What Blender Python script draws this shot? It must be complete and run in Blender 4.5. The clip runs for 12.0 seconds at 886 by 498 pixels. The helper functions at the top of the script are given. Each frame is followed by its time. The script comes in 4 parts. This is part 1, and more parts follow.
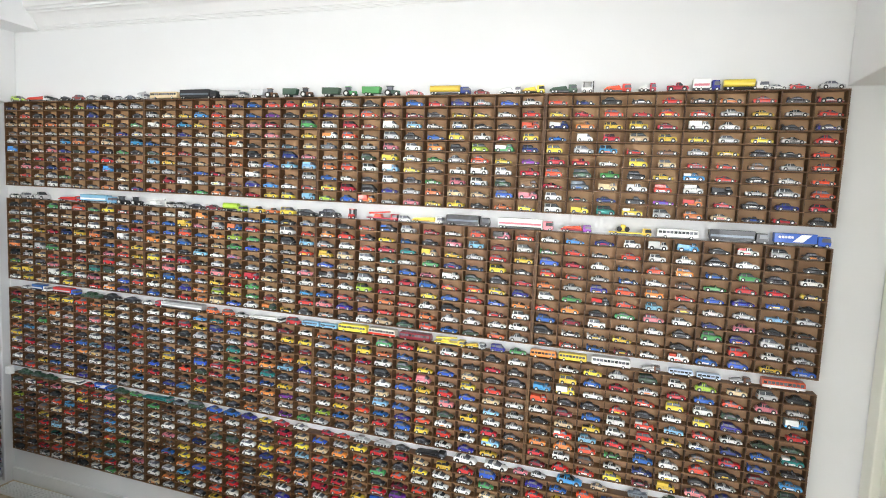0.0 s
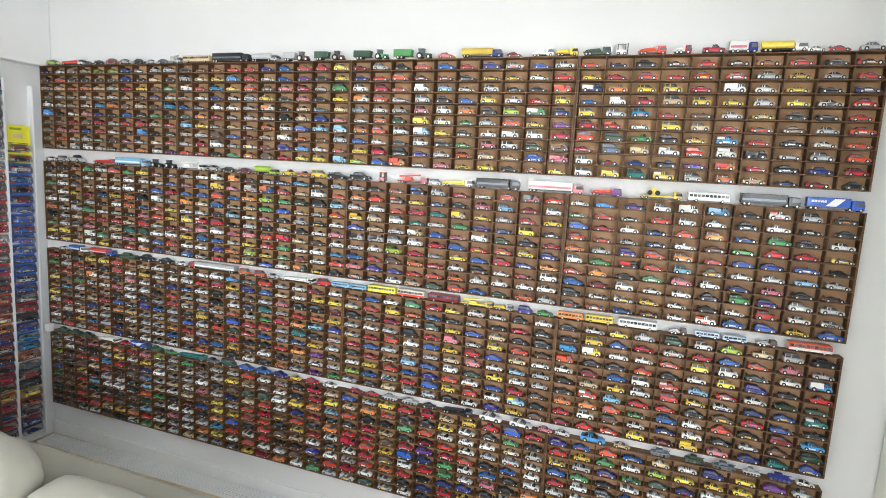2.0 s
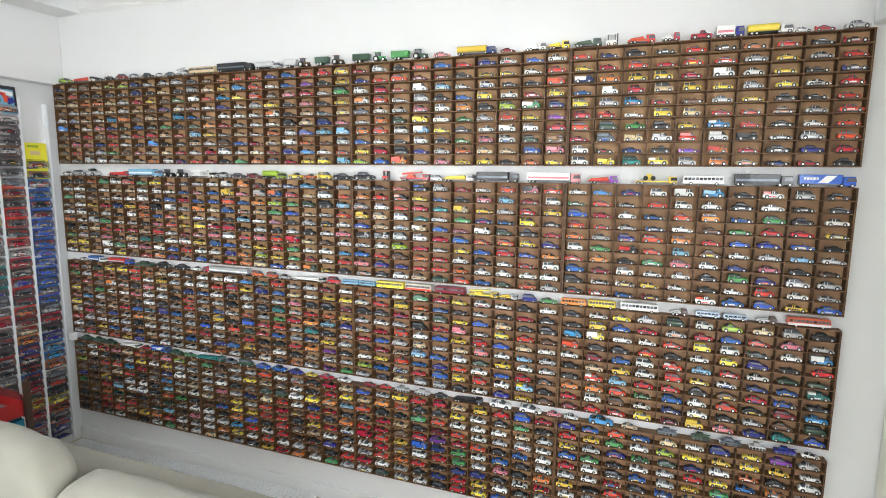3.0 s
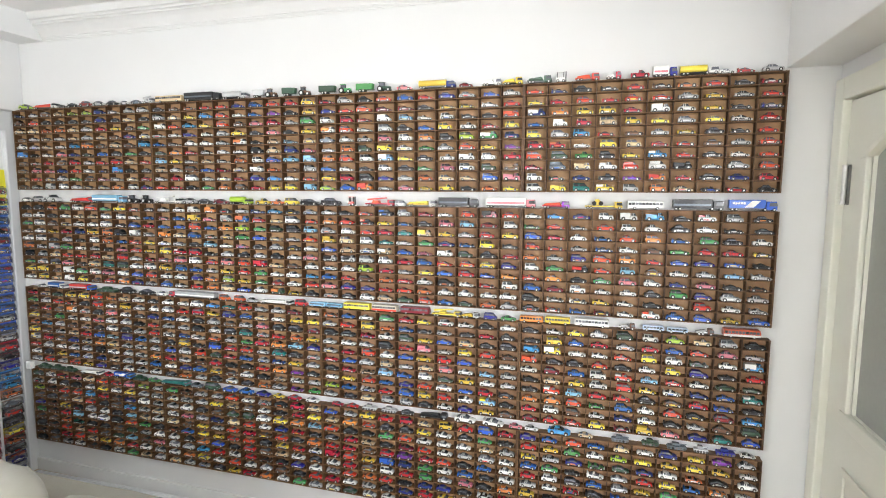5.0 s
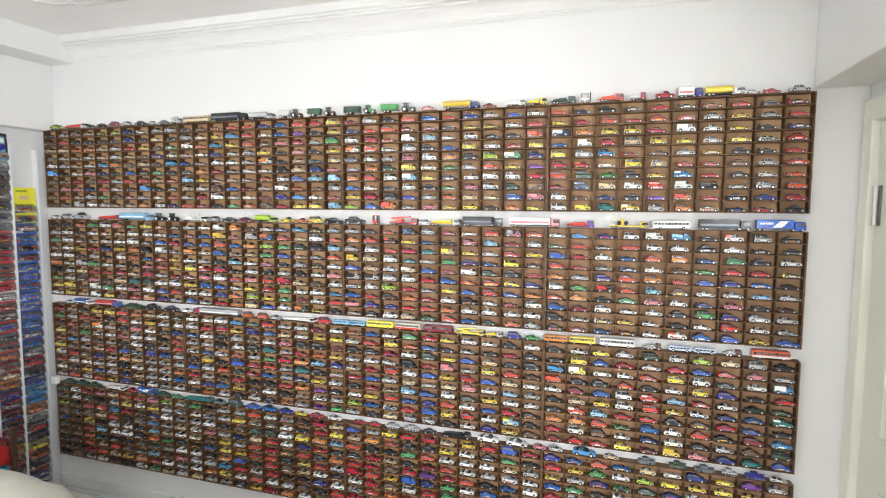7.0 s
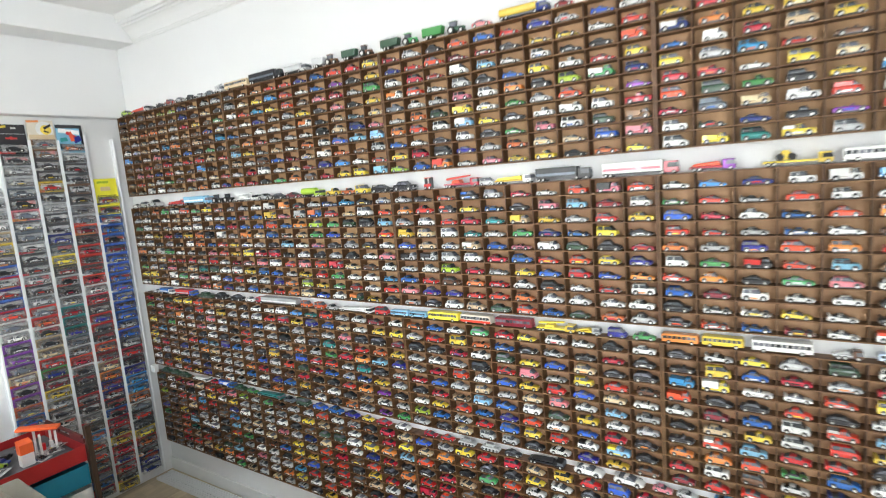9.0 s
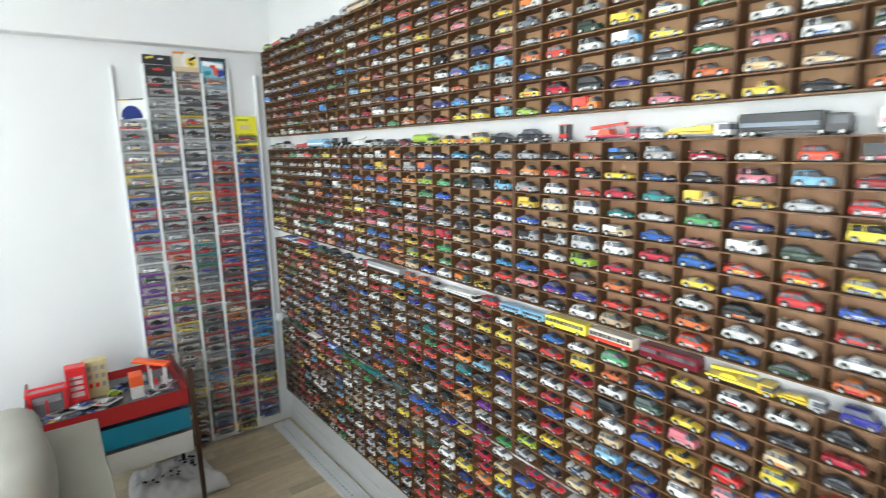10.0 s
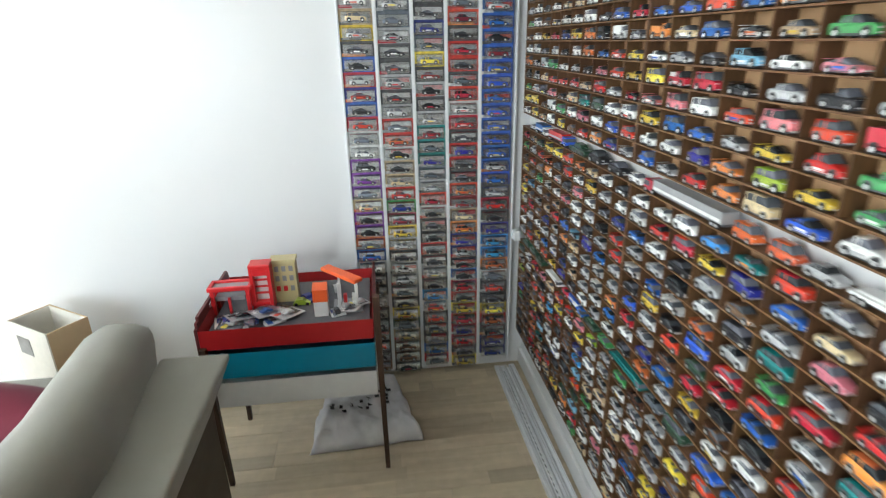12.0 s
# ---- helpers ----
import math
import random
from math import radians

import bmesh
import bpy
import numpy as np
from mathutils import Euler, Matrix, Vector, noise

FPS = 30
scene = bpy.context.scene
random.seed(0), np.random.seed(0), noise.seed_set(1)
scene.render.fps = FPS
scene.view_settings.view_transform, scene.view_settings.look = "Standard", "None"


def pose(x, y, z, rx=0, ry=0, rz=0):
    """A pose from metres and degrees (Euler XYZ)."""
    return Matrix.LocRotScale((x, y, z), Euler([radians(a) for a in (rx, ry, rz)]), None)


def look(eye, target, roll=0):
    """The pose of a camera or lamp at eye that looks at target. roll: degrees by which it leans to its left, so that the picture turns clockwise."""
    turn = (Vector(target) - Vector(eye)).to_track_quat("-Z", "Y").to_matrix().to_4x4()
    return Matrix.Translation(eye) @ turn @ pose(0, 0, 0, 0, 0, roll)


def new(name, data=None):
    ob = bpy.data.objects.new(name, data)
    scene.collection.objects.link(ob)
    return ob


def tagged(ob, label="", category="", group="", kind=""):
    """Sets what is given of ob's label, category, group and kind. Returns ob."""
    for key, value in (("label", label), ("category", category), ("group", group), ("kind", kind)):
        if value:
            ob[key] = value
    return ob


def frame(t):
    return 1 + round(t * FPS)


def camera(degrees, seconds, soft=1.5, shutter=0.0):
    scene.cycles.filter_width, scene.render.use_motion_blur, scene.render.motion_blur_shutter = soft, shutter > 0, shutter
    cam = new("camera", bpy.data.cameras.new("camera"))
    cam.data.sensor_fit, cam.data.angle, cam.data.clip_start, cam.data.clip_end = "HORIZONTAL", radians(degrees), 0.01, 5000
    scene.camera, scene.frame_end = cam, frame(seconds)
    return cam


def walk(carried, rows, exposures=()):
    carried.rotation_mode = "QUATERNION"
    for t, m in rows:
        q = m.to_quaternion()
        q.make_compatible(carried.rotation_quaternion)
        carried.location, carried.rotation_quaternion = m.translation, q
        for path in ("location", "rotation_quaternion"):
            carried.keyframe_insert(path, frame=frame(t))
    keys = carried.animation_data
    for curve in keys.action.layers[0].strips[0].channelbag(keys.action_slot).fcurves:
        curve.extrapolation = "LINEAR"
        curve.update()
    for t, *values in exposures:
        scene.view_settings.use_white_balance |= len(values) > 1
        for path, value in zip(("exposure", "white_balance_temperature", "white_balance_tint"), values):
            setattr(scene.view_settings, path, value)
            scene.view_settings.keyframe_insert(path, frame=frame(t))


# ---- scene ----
cam = camera(78.8, 12.0, soft=1.0, shutter=0.4)
PATH = [
    (0, (0.051, 0.142, 1.729), (-0.562, 2.037, 1.548), 2.7),
    (0.5, (0.058, 0.135, 1.731), (-0.531, 2.039, 1.557), 2.6),
    (1, (0.03, 0.109, 1.674), (-0.587, 1.999, 1.458), 2.9),
    (1.5, (0.014, 0.091, 1.671), (-0.632, 1.966, 1.412), 3.2),
    (2, (0.005, 0.082, 1.669), (-0.647, 1.953, 1.403), 3.3),
    (2.5, (0.079, 0.089, 1.654), (-0.563, 1.963, 1.375), 1.3),
    (2.7, (0.051, 0.062, 1.654), (-0.624, 1.924, 1.372), 1.1),
    (4.3, (0.115, -0.019, 1.716), (-0.566, 1.848, 1.491), -0.7),
    (4.5, (0.103, -0.04, 1.674), (-0.531, 1.844, 1.451), -0.9),
    (5, (0.089, -0.081, 1.693), (-0.475, 1.826, 1.486), 0.3),
    (5.5, (0.055, -0.096, 1.713), (-0.489, 1.819, 1.527), 0.6),
    (6, (0.043, -0.104, 1.71), (-0.512, 1.809, 1.53), 1.0),
    (6.5, (0.046, -0.095, 1.717), (-0.52, 1.814, 1.527), 1.0),
    (7, (0.036, -0.105, 1.719), (-0.568, 1.795, 1.56), 0.3),
    (7.2, (0.032, -0.111, 1.712), (-0.621, 1.774, 1.565), -0.1),
    (8.8, (0.149, 0.484, 1.696), (-0.928, 2.153, 1.464), -4.3),
    (9, (0.098, 0.589, 1.675), (-1.006, 2.234, 1.407), -4.6),
    (9.5, (-0.029, 0.877, 1.636), (-1.324, 2.367, 1.316), -3.2),
    (10, (-0.12, 1.135, 1.624), (-1.689, 2.319, 1.253), -1.2),
    (10.5, (-0.306, 1.306, 1.588), (-2.046, 2.191, 1.153), 0.1),
    (11, (-0.446, 1.498, 1.54), (-2.268, 2.095, 0.969), 0.6),
    (11.5, (-0.681, 1.583, 1.474), (-2.517, 1.96, 0.777), 0.3),
    (12, (-0.98, 1.607, 1.46), (-2.832, 1.833, 0.739), -1.0),
]
walk(cam, [(t, look(eye, target, roll)) for t, eye, target, roll in PATH],
     exposures=[(0, 0.05, 6350, 8), (2.7, -0.05, 6300, 7), (4.5, 0.04, 6450, 9), (7.2, 0.05, 6450, 9), (9, 0.1, 6300, 6), (10.5, 0.1, 6080, 3), (12, 0.04, 6120, 3)])

# ---- light ----
world = bpy.data.worlds.new("daylight")
scene.world = world
world.use_nodes = True
wn = world.node_tree.nodes
sky = wn.new("ShaderNodeTexSky")
sky.sky_type = "NISHITA"
sky.sun_disc = False
sky.sun_elevation, sky.sun_rotation = radians(48), radians(200)
wn["Background"].inputs["Strength"].default_value = 0.12
world.node_tree.links.new(sky.outputs[0], wn["Background"].inputs[0])


def window_light(name, x, y, z, w, h, watts, rz):
    lamp = bpy.data.lights.new(name, "AREA")
    lamp.shape, lamp.size, lamp.size_y, lamp.energy = "RECTANGLE", w, h, watts
    lamp.color = (0.97, 0.985, 1.0)
    ob = new(name, lamp)
    ob.matrix_world = pose(x, y, z, 90, 0, rz)
    return ob


window_light("window_daylight", -1.65, -1.925, 1.66, 2.7, 1.8, 630, 180)
window_light("window_daylight", 0.925, -0.65, 1.4, 2.1, 1.5, 108, 90)

# ---- materials ----


def mat(name, color, rough=0.5, metal=0.0, vary=0.08, scale=30.0, bump=0.0, fine=400.0, spread=0.0, coat=0.0, sheen=0.0, spec=0.5):
    m = bpy.data.materials.new(name)
    m.use_nodes = True
    n, l = m.node_tree.nodes, m.node_tree.links
    b = n["Principled BSDF"]
    b.inputs["Roughness"].default_value = rough
    b.inputs["Metallic"].default_value = metal
    b.inputs["Coat Weight"].default_value = coat
    b.inputs["Specular IOR Level"].default_value = spec
    b.inputs["Sheen Weight"].default_value = sheen
    tc = n.new("ShaderNodeTexCoord")
    big = n.new("ShaderNodeTexNoise")
    big.inputs["Scale"].default_value, big.inputs["Detail"].default_value = scale, 4
    l.new(tc.outputs["Object"], big.inputs["Vector"])
    small = n.new("ShaderNodeTexNoise")
    small.inputs["Scale"].default_value, small.inputs["Detail"].default_value = fine, 2
    l.new(tc.outputs["Object"], small.inputs["Vector"])
    add = n.new("ShaderNodeMath")
    add.operation = "MULTIPLY_ADD"
    l.new(small.outputs["Fac"], add.inputs[0])
    add.inputs[1].default_value = 0.4
    l.new(big.outputs["Fac"], add.inputs[2])
    val = n.new("ShaderNodeMapRange")
    val.inputs["From Min"].default_value, val.inputs["From Max"].default_value = 0.4, 1.0
    val.inputs["To Min"].default_value, val.inputs["To Max"].default_value = 1 - vary, 1 + vary
    l.new(add.outputs[0], val.inputs["Value"])
    hsv = n.new("ShaderNodeHueSaturation")
    hsv.inputs["Color"].default_value = (*color, 1)
    top = val.outputs[0]
    if spread:
        info = n.new("ShaderNodeObjectInfo")
        rnd = n.new("ShaderNodeMapRange")
        rnd.inputs["To Min"].default_value, rnd.inputs["To Max"].default_value = 1 - spread, 1 + spread
        l.new(info.outputs["Random"], rnd.inputs["Value"])
        mul = n.new("ShaderNodeMath")
        mul.operation = "MULTIPLY"
        l.new(top, mul.inputs[0])
        l.new(rnd.outputs[0], mul.inputs[1])
        top = mul.outputs[0]
        hue = n.new("ShaderNodeMapRange")
        hue.inputs["To Min"].default_value, hue.inputs["To Max"].default_value = 0.5 - spread * 0.06, 0.5 + spread * 0.06
        l.new(info.outputs["Random"], hue.inputs["Value"])
        l.new(hue.outputs[0], hsv.inputs["Hue"])
    l.new(top, hsv.inputs["Value"])
    l.new(hsv.outputs[0], b.inputs["Base Color"])
    if bump:
        bp = n.new("ShaderNodeBump")
        bp.inputs["Strength"].default_value, bp.inputs["Distance"].default_value = bump, 0.002
        l.new(add.outputs[0], bp.inputs["Height"])
        l.new(bp.outputs[0], b.inputs["Normal"])
    return m


def wood(name, color, dark, along=(1, 14, 14), rough=0.55, scale=9.0, spread=0.0, island=0.0):
    m = mat(name, color, rough, vary=0.1, scale=20, bump=0.15, fine=300, spread=spread)
    n, l = m.node_tree.nodes, m.node_tree.links
    tc = n.new("ShaderNodeTexCoord")
    mp = n.new("ShaderNodeMapping")
    mp.inputs["Scale"].default_value = along
    l.new(tc.outputs["Object"], mp.inputs["Vector"])
    g = n.new("ShaderNodeTexNoise")
    g.inputs["Scale"].default_value, g.inputs["Detail"].default_value, g.inputs["Distortion"].default_value = scale, 6, 0.8
    l.new(mp.outputs[0], g.inputs["Vector"])
    mix = n.new("ShaderNodeMix")
    mix.data_type = "RGBA"
    mix.inputs["A"].default_value, mix.inputs["B"].default_value = (*dark, 1), (*color, 1)
    ramp = n.new("ShaderNodeMapRange")
    ramp.inputs["From Min"].default_value, ramp.inputs["From Max"].default_value = 0.38, 0.62
    l.new(g.outputs["Fac"], ramp.inputs["Value"])
    l.new(ramp.outputs[0], mix.inputs["Factor"])
    l.new(mix.outputs["Result"], n["Hue/Saturation/Value"].inputs["Color"])
    if island:
        geo, tone, mul = n.new("ShaderNodeNewGeometry"), n.new("ShaderNodeMapRange"), n.new("ShaderNodeMix")
        mul.data_type, mul.blend_type = "RGBA", "MULTIPLY"
        mul.inputs["Factor"].default_value = 1.0
        tone.inputs["To Min"].default_value, tone.inputs["To Max"].default_value = 1 - island, 1 + island * 0.6
        l.new(geo.outputs["Random Per Island"], tone.inputs["Value"])
        l.new(n["Hue/Saturation/Value"].outputs[0], mul.inputs["A"])
        l.new(tone.outputs[0], mul.inputs["B"])
        l.new(mul.outputs["Result"], n["Principled BSDF"].inputs["Base Color"])
    return m


def clear(name, gloss=0.12, tint=(1, 1, 1), rough=0.05):
    m = bpy.data.materials.new(name)
    m.use_nodes = True
    n, l = m.node_tree.nodes, m.node_tree.links
    t, g, x = n.new("ShaderNodeBsdfTransparent"), n.new("ShaderNodeBsdfGlossy"), n.new("ShaderNodeMixShader")
    t.inputs["Color"].default_value = (*tint, 1)
    g.inputs["Roughness"].default_value = rough
    x.inputs[0].default_value = gloss
    l.new(t.outputs[0], x.inputs[1])
    l.new(g.outputs[0], x.inputs[2])
    l.new(x.outputs[0], n["Material Output"].inputs["Surface"])
    return m


WALL = mat("white_wall_paint", (0.735, 0.74, 0.74), 0.36, vary=0.015, scale=2.5, bump=0.06, fine=160)
CEIL = mat("white_ceiling_paint", (0.85, 0.85, 0.845), 0.7, vary=0.015, scale=2, bump=0.05, fine=120)
PLASTER = mat("white_plaster_moulding", (0.72, 0.72, 0.715), 0.6, vary=0.02, scale=8, bump=0.05)
CREAM = mat("cream_gloss_paint", (0.74, 0.74, 0.655), 0.32, vary=0.03, scale=5, bump=0.05, fine=90)
TRIM = mat("white_trim", (0.78, 0.78, 0.77), 0.35, vary=0.03, scale=12)
FROST = mat("frosted_grey_glass", (0.3, 0.31, 0.285), 0.28, vary=0.05, scale=60, bump=0.2, fine=500)
FLOORWOOD = wood("laminate_oak", (0.57, 0.475, 0.335), (0.51, 0.42, 0.29), (9, 1.0, 9), 0.36, 4, spread=0.06, island=0.26)
UNDER = mat("floor_underlay", (0.16, 0.12, 0.08), 0.8)
BOARD = wood("brown_rack_board", (0.2, 0.1, 0.04), (0.13, 0.064, 0.025), (1.5, 16, 16), 0.55, 8, spread=0.12)
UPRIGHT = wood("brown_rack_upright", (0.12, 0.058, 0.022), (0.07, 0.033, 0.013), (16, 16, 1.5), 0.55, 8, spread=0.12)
BACKING = mat("tan_hardboard", (0.375, 0.22, 0.114), 0.7, vary=0.16, scale=14, bump=0.1, fine=700, spread=0.1)
SOFA = mat("grey_beige_fabric", (0.275, 0.263, 0.218), 0.85, vary=0.12, scale=7, bump=0.6, fine=900, sheen=0.25)
# dust-cover brown, with the shade behind the sofa put into the colour
SOFABACK = mat("shaded_brown_lining", (0.1, 0.08, 0.055), 0.9, vary=0.2, scale=9, bump=0.5, fine=700)
PILLOW = mat("magenta_fabric", (0.13, 0.006, 0.022), 0.85, vary=0.1, scale=10, bump=0.25, fine=900, sheen=0.2)
TIMBER = wood("dark_walnut", (0.075, 0.038, 0.02), (0.045, 0.022, 0.012), (14, 14, 1.5), 0.45)
TRAYRED = mat("red_lacquer", (0.36, 0.012, 0.014), 0.35, vary=0.05)
TRAYSIDE = mat("dark_red_board", (0.12, 0.018, 0.018), 0.45, vary=0.1)
TRAYBLUE = mat("teal_lacquer", (0.008, 0.2, 0.31), 0.35, vary=0.05)
TRAYWHITE = mat("white_lacquer", (0.72, 0.71, 0.68), 0.35, vary=0.04)
FELT = mat("charcoal_felt", (0.14, 0.14, 0.15), 0.9, vary=0.1, bump=0.2)
CARTON = mat("brown_cardboard", (0.5, 0.36, 0.21), 0.8, vary=0.08, scale=12, bump=0.1)
CARTONIN = mat("white_cardboard", (0.68, 0.65, 0.58), 0.8, vary=0.05)
BAG = mat("white_plastic_bag", (0.74, 0.735, 0.76), 0.32, vary=0.08, scale=14, bump=0.2, fine=60)
GREYPRINT = mat("grey_print", (0.26, 0.25, 0.24), 0.7, vary=0.2)
INK = mat("black_ink", (0.025, 0.025, 0.03), 0.6)
RAIL = mat("white_plastic_rail", (0.8, 0.81, 0.82), 0.3, vary=0.03)
STEEL = mat("brushed_steel", (0.68, 0.68, 0.66), 0.32, 0.45, vary=0.08)
IRON = mat("dark_steel", (0.16, 0.16, 0.15), 0.5, 0.2, vary=0.1)
GLASSCAR = mat("smoked_car_glass", (0.1, 0.108, 0.122), 0.1, vary=0.25, spread=0.8, spec=0.5)
TYRE = mat("black_tyre", (0.018, 0.018, 0.018), 0.65)
HUB = mat("chrome_hub", (0.72, 0.72, 0.71), 0.28, 0.35, vary=0.1)
CHASSIS = mat("grey_chassis", (0.1, 0.1, 0.105), 0.4, 0.3, vary=0.2, spread=0.85)
BLISTER = clear("clear_blister", 0.4, (0.86, 0.88, 0.9), 0.24)
PANE = clear("window_glass", 0.06)
PACKET = clear("clear_packet", 0.1, (0.93, 0.94, 0.95), 0.12)
PAINT_COLORS = dict(
    w=(0.86, 0.86, 0.84), s=(0.52, 0.53, 0.54), a=(0.16, 0.19, 0.23), k=(0.022, 0.022, 0.026), r=(0.6, 0.022, 0.02), m=(0.25, 0.018, 0.03),
    b=(0.03, 0.125, 0.5), i=(0.022, 0.035, 0.24), c=(0.22, 0.48, 0.68), u=(0.05, 0.3, 0.65), y=(0.8, 0.6, 0.06), o=(0.7, 0.21, 0.05),
    n=(0.17, 0.085, 0.045), t=(0.6, 0.46, 0.28), g=(0.07, 0.34, 0.1), l=(0.37, 0.54, 0.045), d=(0.035, 0.085, 0.05), e=(0.018, 0.23, 0.22),
    p=(0.66, 0.2, 0.25), v=(0.2, 0.04, 0.36), h=(0.5, 0.62, 0.78), x=(0.62, 0.1, 0.025), z=(0.72, 0.66, 0.55))
METALLIC = "samnve"
PAINT = {k: mat("enamel_" + k, tuple(v * (1.0 if max(c) - min(c) > 0.2 else 0.98) for v in c), 0.32, 0.25 if k in METALLIC else 0.0, vary=0.06, scale=60, spread=0.22, coat=0.3 if k in "kiba" else 0.6, spec=0.35 if k in "kiba" else 0.5) for k, c in PAINT_COLORS.items()}
SHADES = dict(w="white", s="silver grey", a="slate grey", k="black", r="red", m="maroon", b="blue", i="dark blue", c="pale blue", u="sky blue",
              y="yellow", o="orange", n="bronze brown", t="beige", g="green", l="lime green", d="dark green", e="teal", p="pink", v="violet",
              h="pale blue", x="red and white", z="red and cream")

# ---- mesh helpers ----


def box(bm, x0, x1, y0, y1, z0, z1, mi=0):
    v = [bm.verts.new((x, y, z)) for x in (x0, x1) for y in (y0, y1) for z in (z0, z1)]
    for q in ((0, 1, 3, 2), (4, 6, 7, 5), (0, 4, 5, 1), (2, 3, 7, 6), (0, 2, 6, 4), (1, 5, 7, 3)):
        bm.faces.new([v[i] for i in q]).material_index = mi
    return v


def prism(bm, pts, y0, y1, mi=0):
    """An outline in x and z, drawn anticlockwise as seen from -y, between y0 and y1."""
    a = [bm.verts.new((x, y0, z)) for x, z in pts]
    b = [bm.verts.new((x, y1, z)) for x, z in pts]
    bm.faces.new(a).material_index = mi
    bm.faces.new(b[::-1]).material_index = mi
    for i in range(len(pts)):
        j = (i + 1) % len(pts)
        bm.faces.new((a[j], a[i], b[i], b[j])).material_index = mi


def rod(bm, x, y, z, r, length, axis="y", seg=12, mi=0, r2=None):
    ring = []
    for k, (s, rr) in enumerate(((-0.5, r), (0.5, r if r2 is None else r2))):
        pts = []
        for i in range(seg):
            c, d = math.cos(2 * math.pi * i / seg) * rr, math.sin(2 * math.pi * i / seg) * rr
            p = dict(y=(x + c, y + s * length, z + d), x=(x + s * length, y + c, z + d), z=(x + c, y + d, z + s * length))[axis]
            pts.append(bm.verts.new(p))
        ring.append(pts)
    for i in range(seg):
        j = (i + 1) % seg
        bm.faces.new((ring[0][i], ring[0][j], ring[1][j], ring[1][i])).material_index = mi
    bm.faces.new(ring[0][::-1]).material_index = mi
    bm.faces.new(ring[1]).material_index = mi


def bevel(bm, width, seg=2):
    bmesh.ops.bevel(bm, geom=bm.edges[:], offset=width, segments=seg, affect="EDGES", profile=0.6)


def mesh_of(name, bm, mats, smooth=False):
    bmesh.ops.recalc_face_normals(bm, faces=bm.faces[:])
    me = bpy.data.meshes.new(name)
    bm.to_mesh(me)
    bm.free()
    for m in mats if isinstance(mats, (list, tuple)) else [mats]:
        me.materials.append(m)
    if smooth:
        for p in me.polygons:
            p.use_smooth = True
    return me


def part(name, bm, material, parent=None, label="", smooth=False):
    ob = new(name, mesh_of(name, bm, material, smooth))
    if parent is not None:
        ob.parent = parent
    if label:
        ob["label"] = label
    return ob


def block(name, x0, x1, y0, y1, z0, z1, material, parent=None, label="", soft=0.0, seg=2):
    bm = bmesh.new()
    box(bm, x0, x1, y0, y1, z0, z1)
    if soft:
        bevel(bm, soft, seg)
    return part(name, bm, material, parent, label, smooth=False)


def thing(name, x, y, z, label, category, group="", kind=""):
    ob = new(name)
    ob.empty_display_size = 0.05
    ob.location = (x, y, z)
    return tagged(ob, label, category, group, kind)


# ---- the room ----
LEFT, RIGHT, FRONT, REAR, CEILZ = -3.175, 0.9, 2.245, -1.9, 2.64


def structure(ob, label, category):
    return tagged(ob, label, category, kind="structure")


structure(block("wall_north", LEFT - 0.15, RIGHT + 0.15, FRONT, FRONT + 0.15, -0.05, CEILZ + 0.1, WALL), "smooth white painted wall behind the racks of toy cars", "wall")
structure(block("wall_west", LEFT - 0.15, LEFT, REAR, FRONT, -0.05, CEILZ + 0.1, WALL), "plain white painted wall with card rails fixed to it", "wall")
bm = bmesh.new()
box(bm, LEFT, -3.0, REAR - 0.15, REAR, -0.05, CEILZ + 0.1)
box(bm, 0.4, RIGHT + 0.15, REAR - 0.15, REAR, -0.05, CEILZ + 0.1)
box(bm, -3.0, 0.4, REAR - 0.15, REAR, -0.05, 0.22)
box(bm, -3.0, 0.4, REAR - 0.15, REAR, 2.58, CEILZ + 0.1)
structure(part("wall_south", bm, WALL), "white painted wall with a wide window opening", "wall")
bm = bmesh.new()
DOOR0, DOOR1, DOORZ = 1.33, 2.16, 2.016
box(bm, RIGHT, RIGHT + 0.15, REAR, -1.83, -0.05, CEILZ + 0.1)
box(bm, RIGHT, RIGHT + 0.15, 0.47, DOOR0 - 0.03, -0.05, CEILZ + 0.1)
box(bm, RIGHT, RIGHT + 0.15, -1.83, 0.47, -0.05, 0.4)
box(bm, RIGHT, RIGHT + 0.15, -1.83, 0.47, 2.3, CEILZ + 0.1)
box(bm, RIGHT, RIGHT + 0.15, DOOR1 + 0.03, FRONT, -0.05, CEILZ + 0.1)
box(bm, RIGHT, RIGHT + 0.15, DOOR0 - 0.03, DOOR1 + 0.03, DOORZ + 0.03, CEILZ + 0.1)
structure(part("wall_east", bm, WALL), "white painted wall with a doorway near the racks", "wall")
structure(block("ceiling", LEFT - 0.15, RIGHT + 0.15, REAR - 0.15, FRONT + 0.15, CEILZ + 0.002, CEILZ + 0.2, CEIL), "plain white painted ceiling", "ceiling")
structure(block("beam_west", LEFT + 0.001, -3.09, REAR + 0.002, FRONT - 0.001, 2.138, CEILZ + 0.05, WALL, soft=0.004), "white plastered beam along the end wall", "beam")
structure(block("ceiling_box", -3.0889, -2.905, REAR + 0.003, FRONT - 0.0015, 2.51, CEILZ + 0.04, WALL, soft=0.004), "white boxed-in strip along the ceiling", "ceiling box")
structure(block("beam_east", 0.722, RIGHT - 0.001, 0.2, FRONT - 0.001, 2.157, CEILZ + 0.05, WALL, soft=0.004), "white plastered beam above the door", "beam")

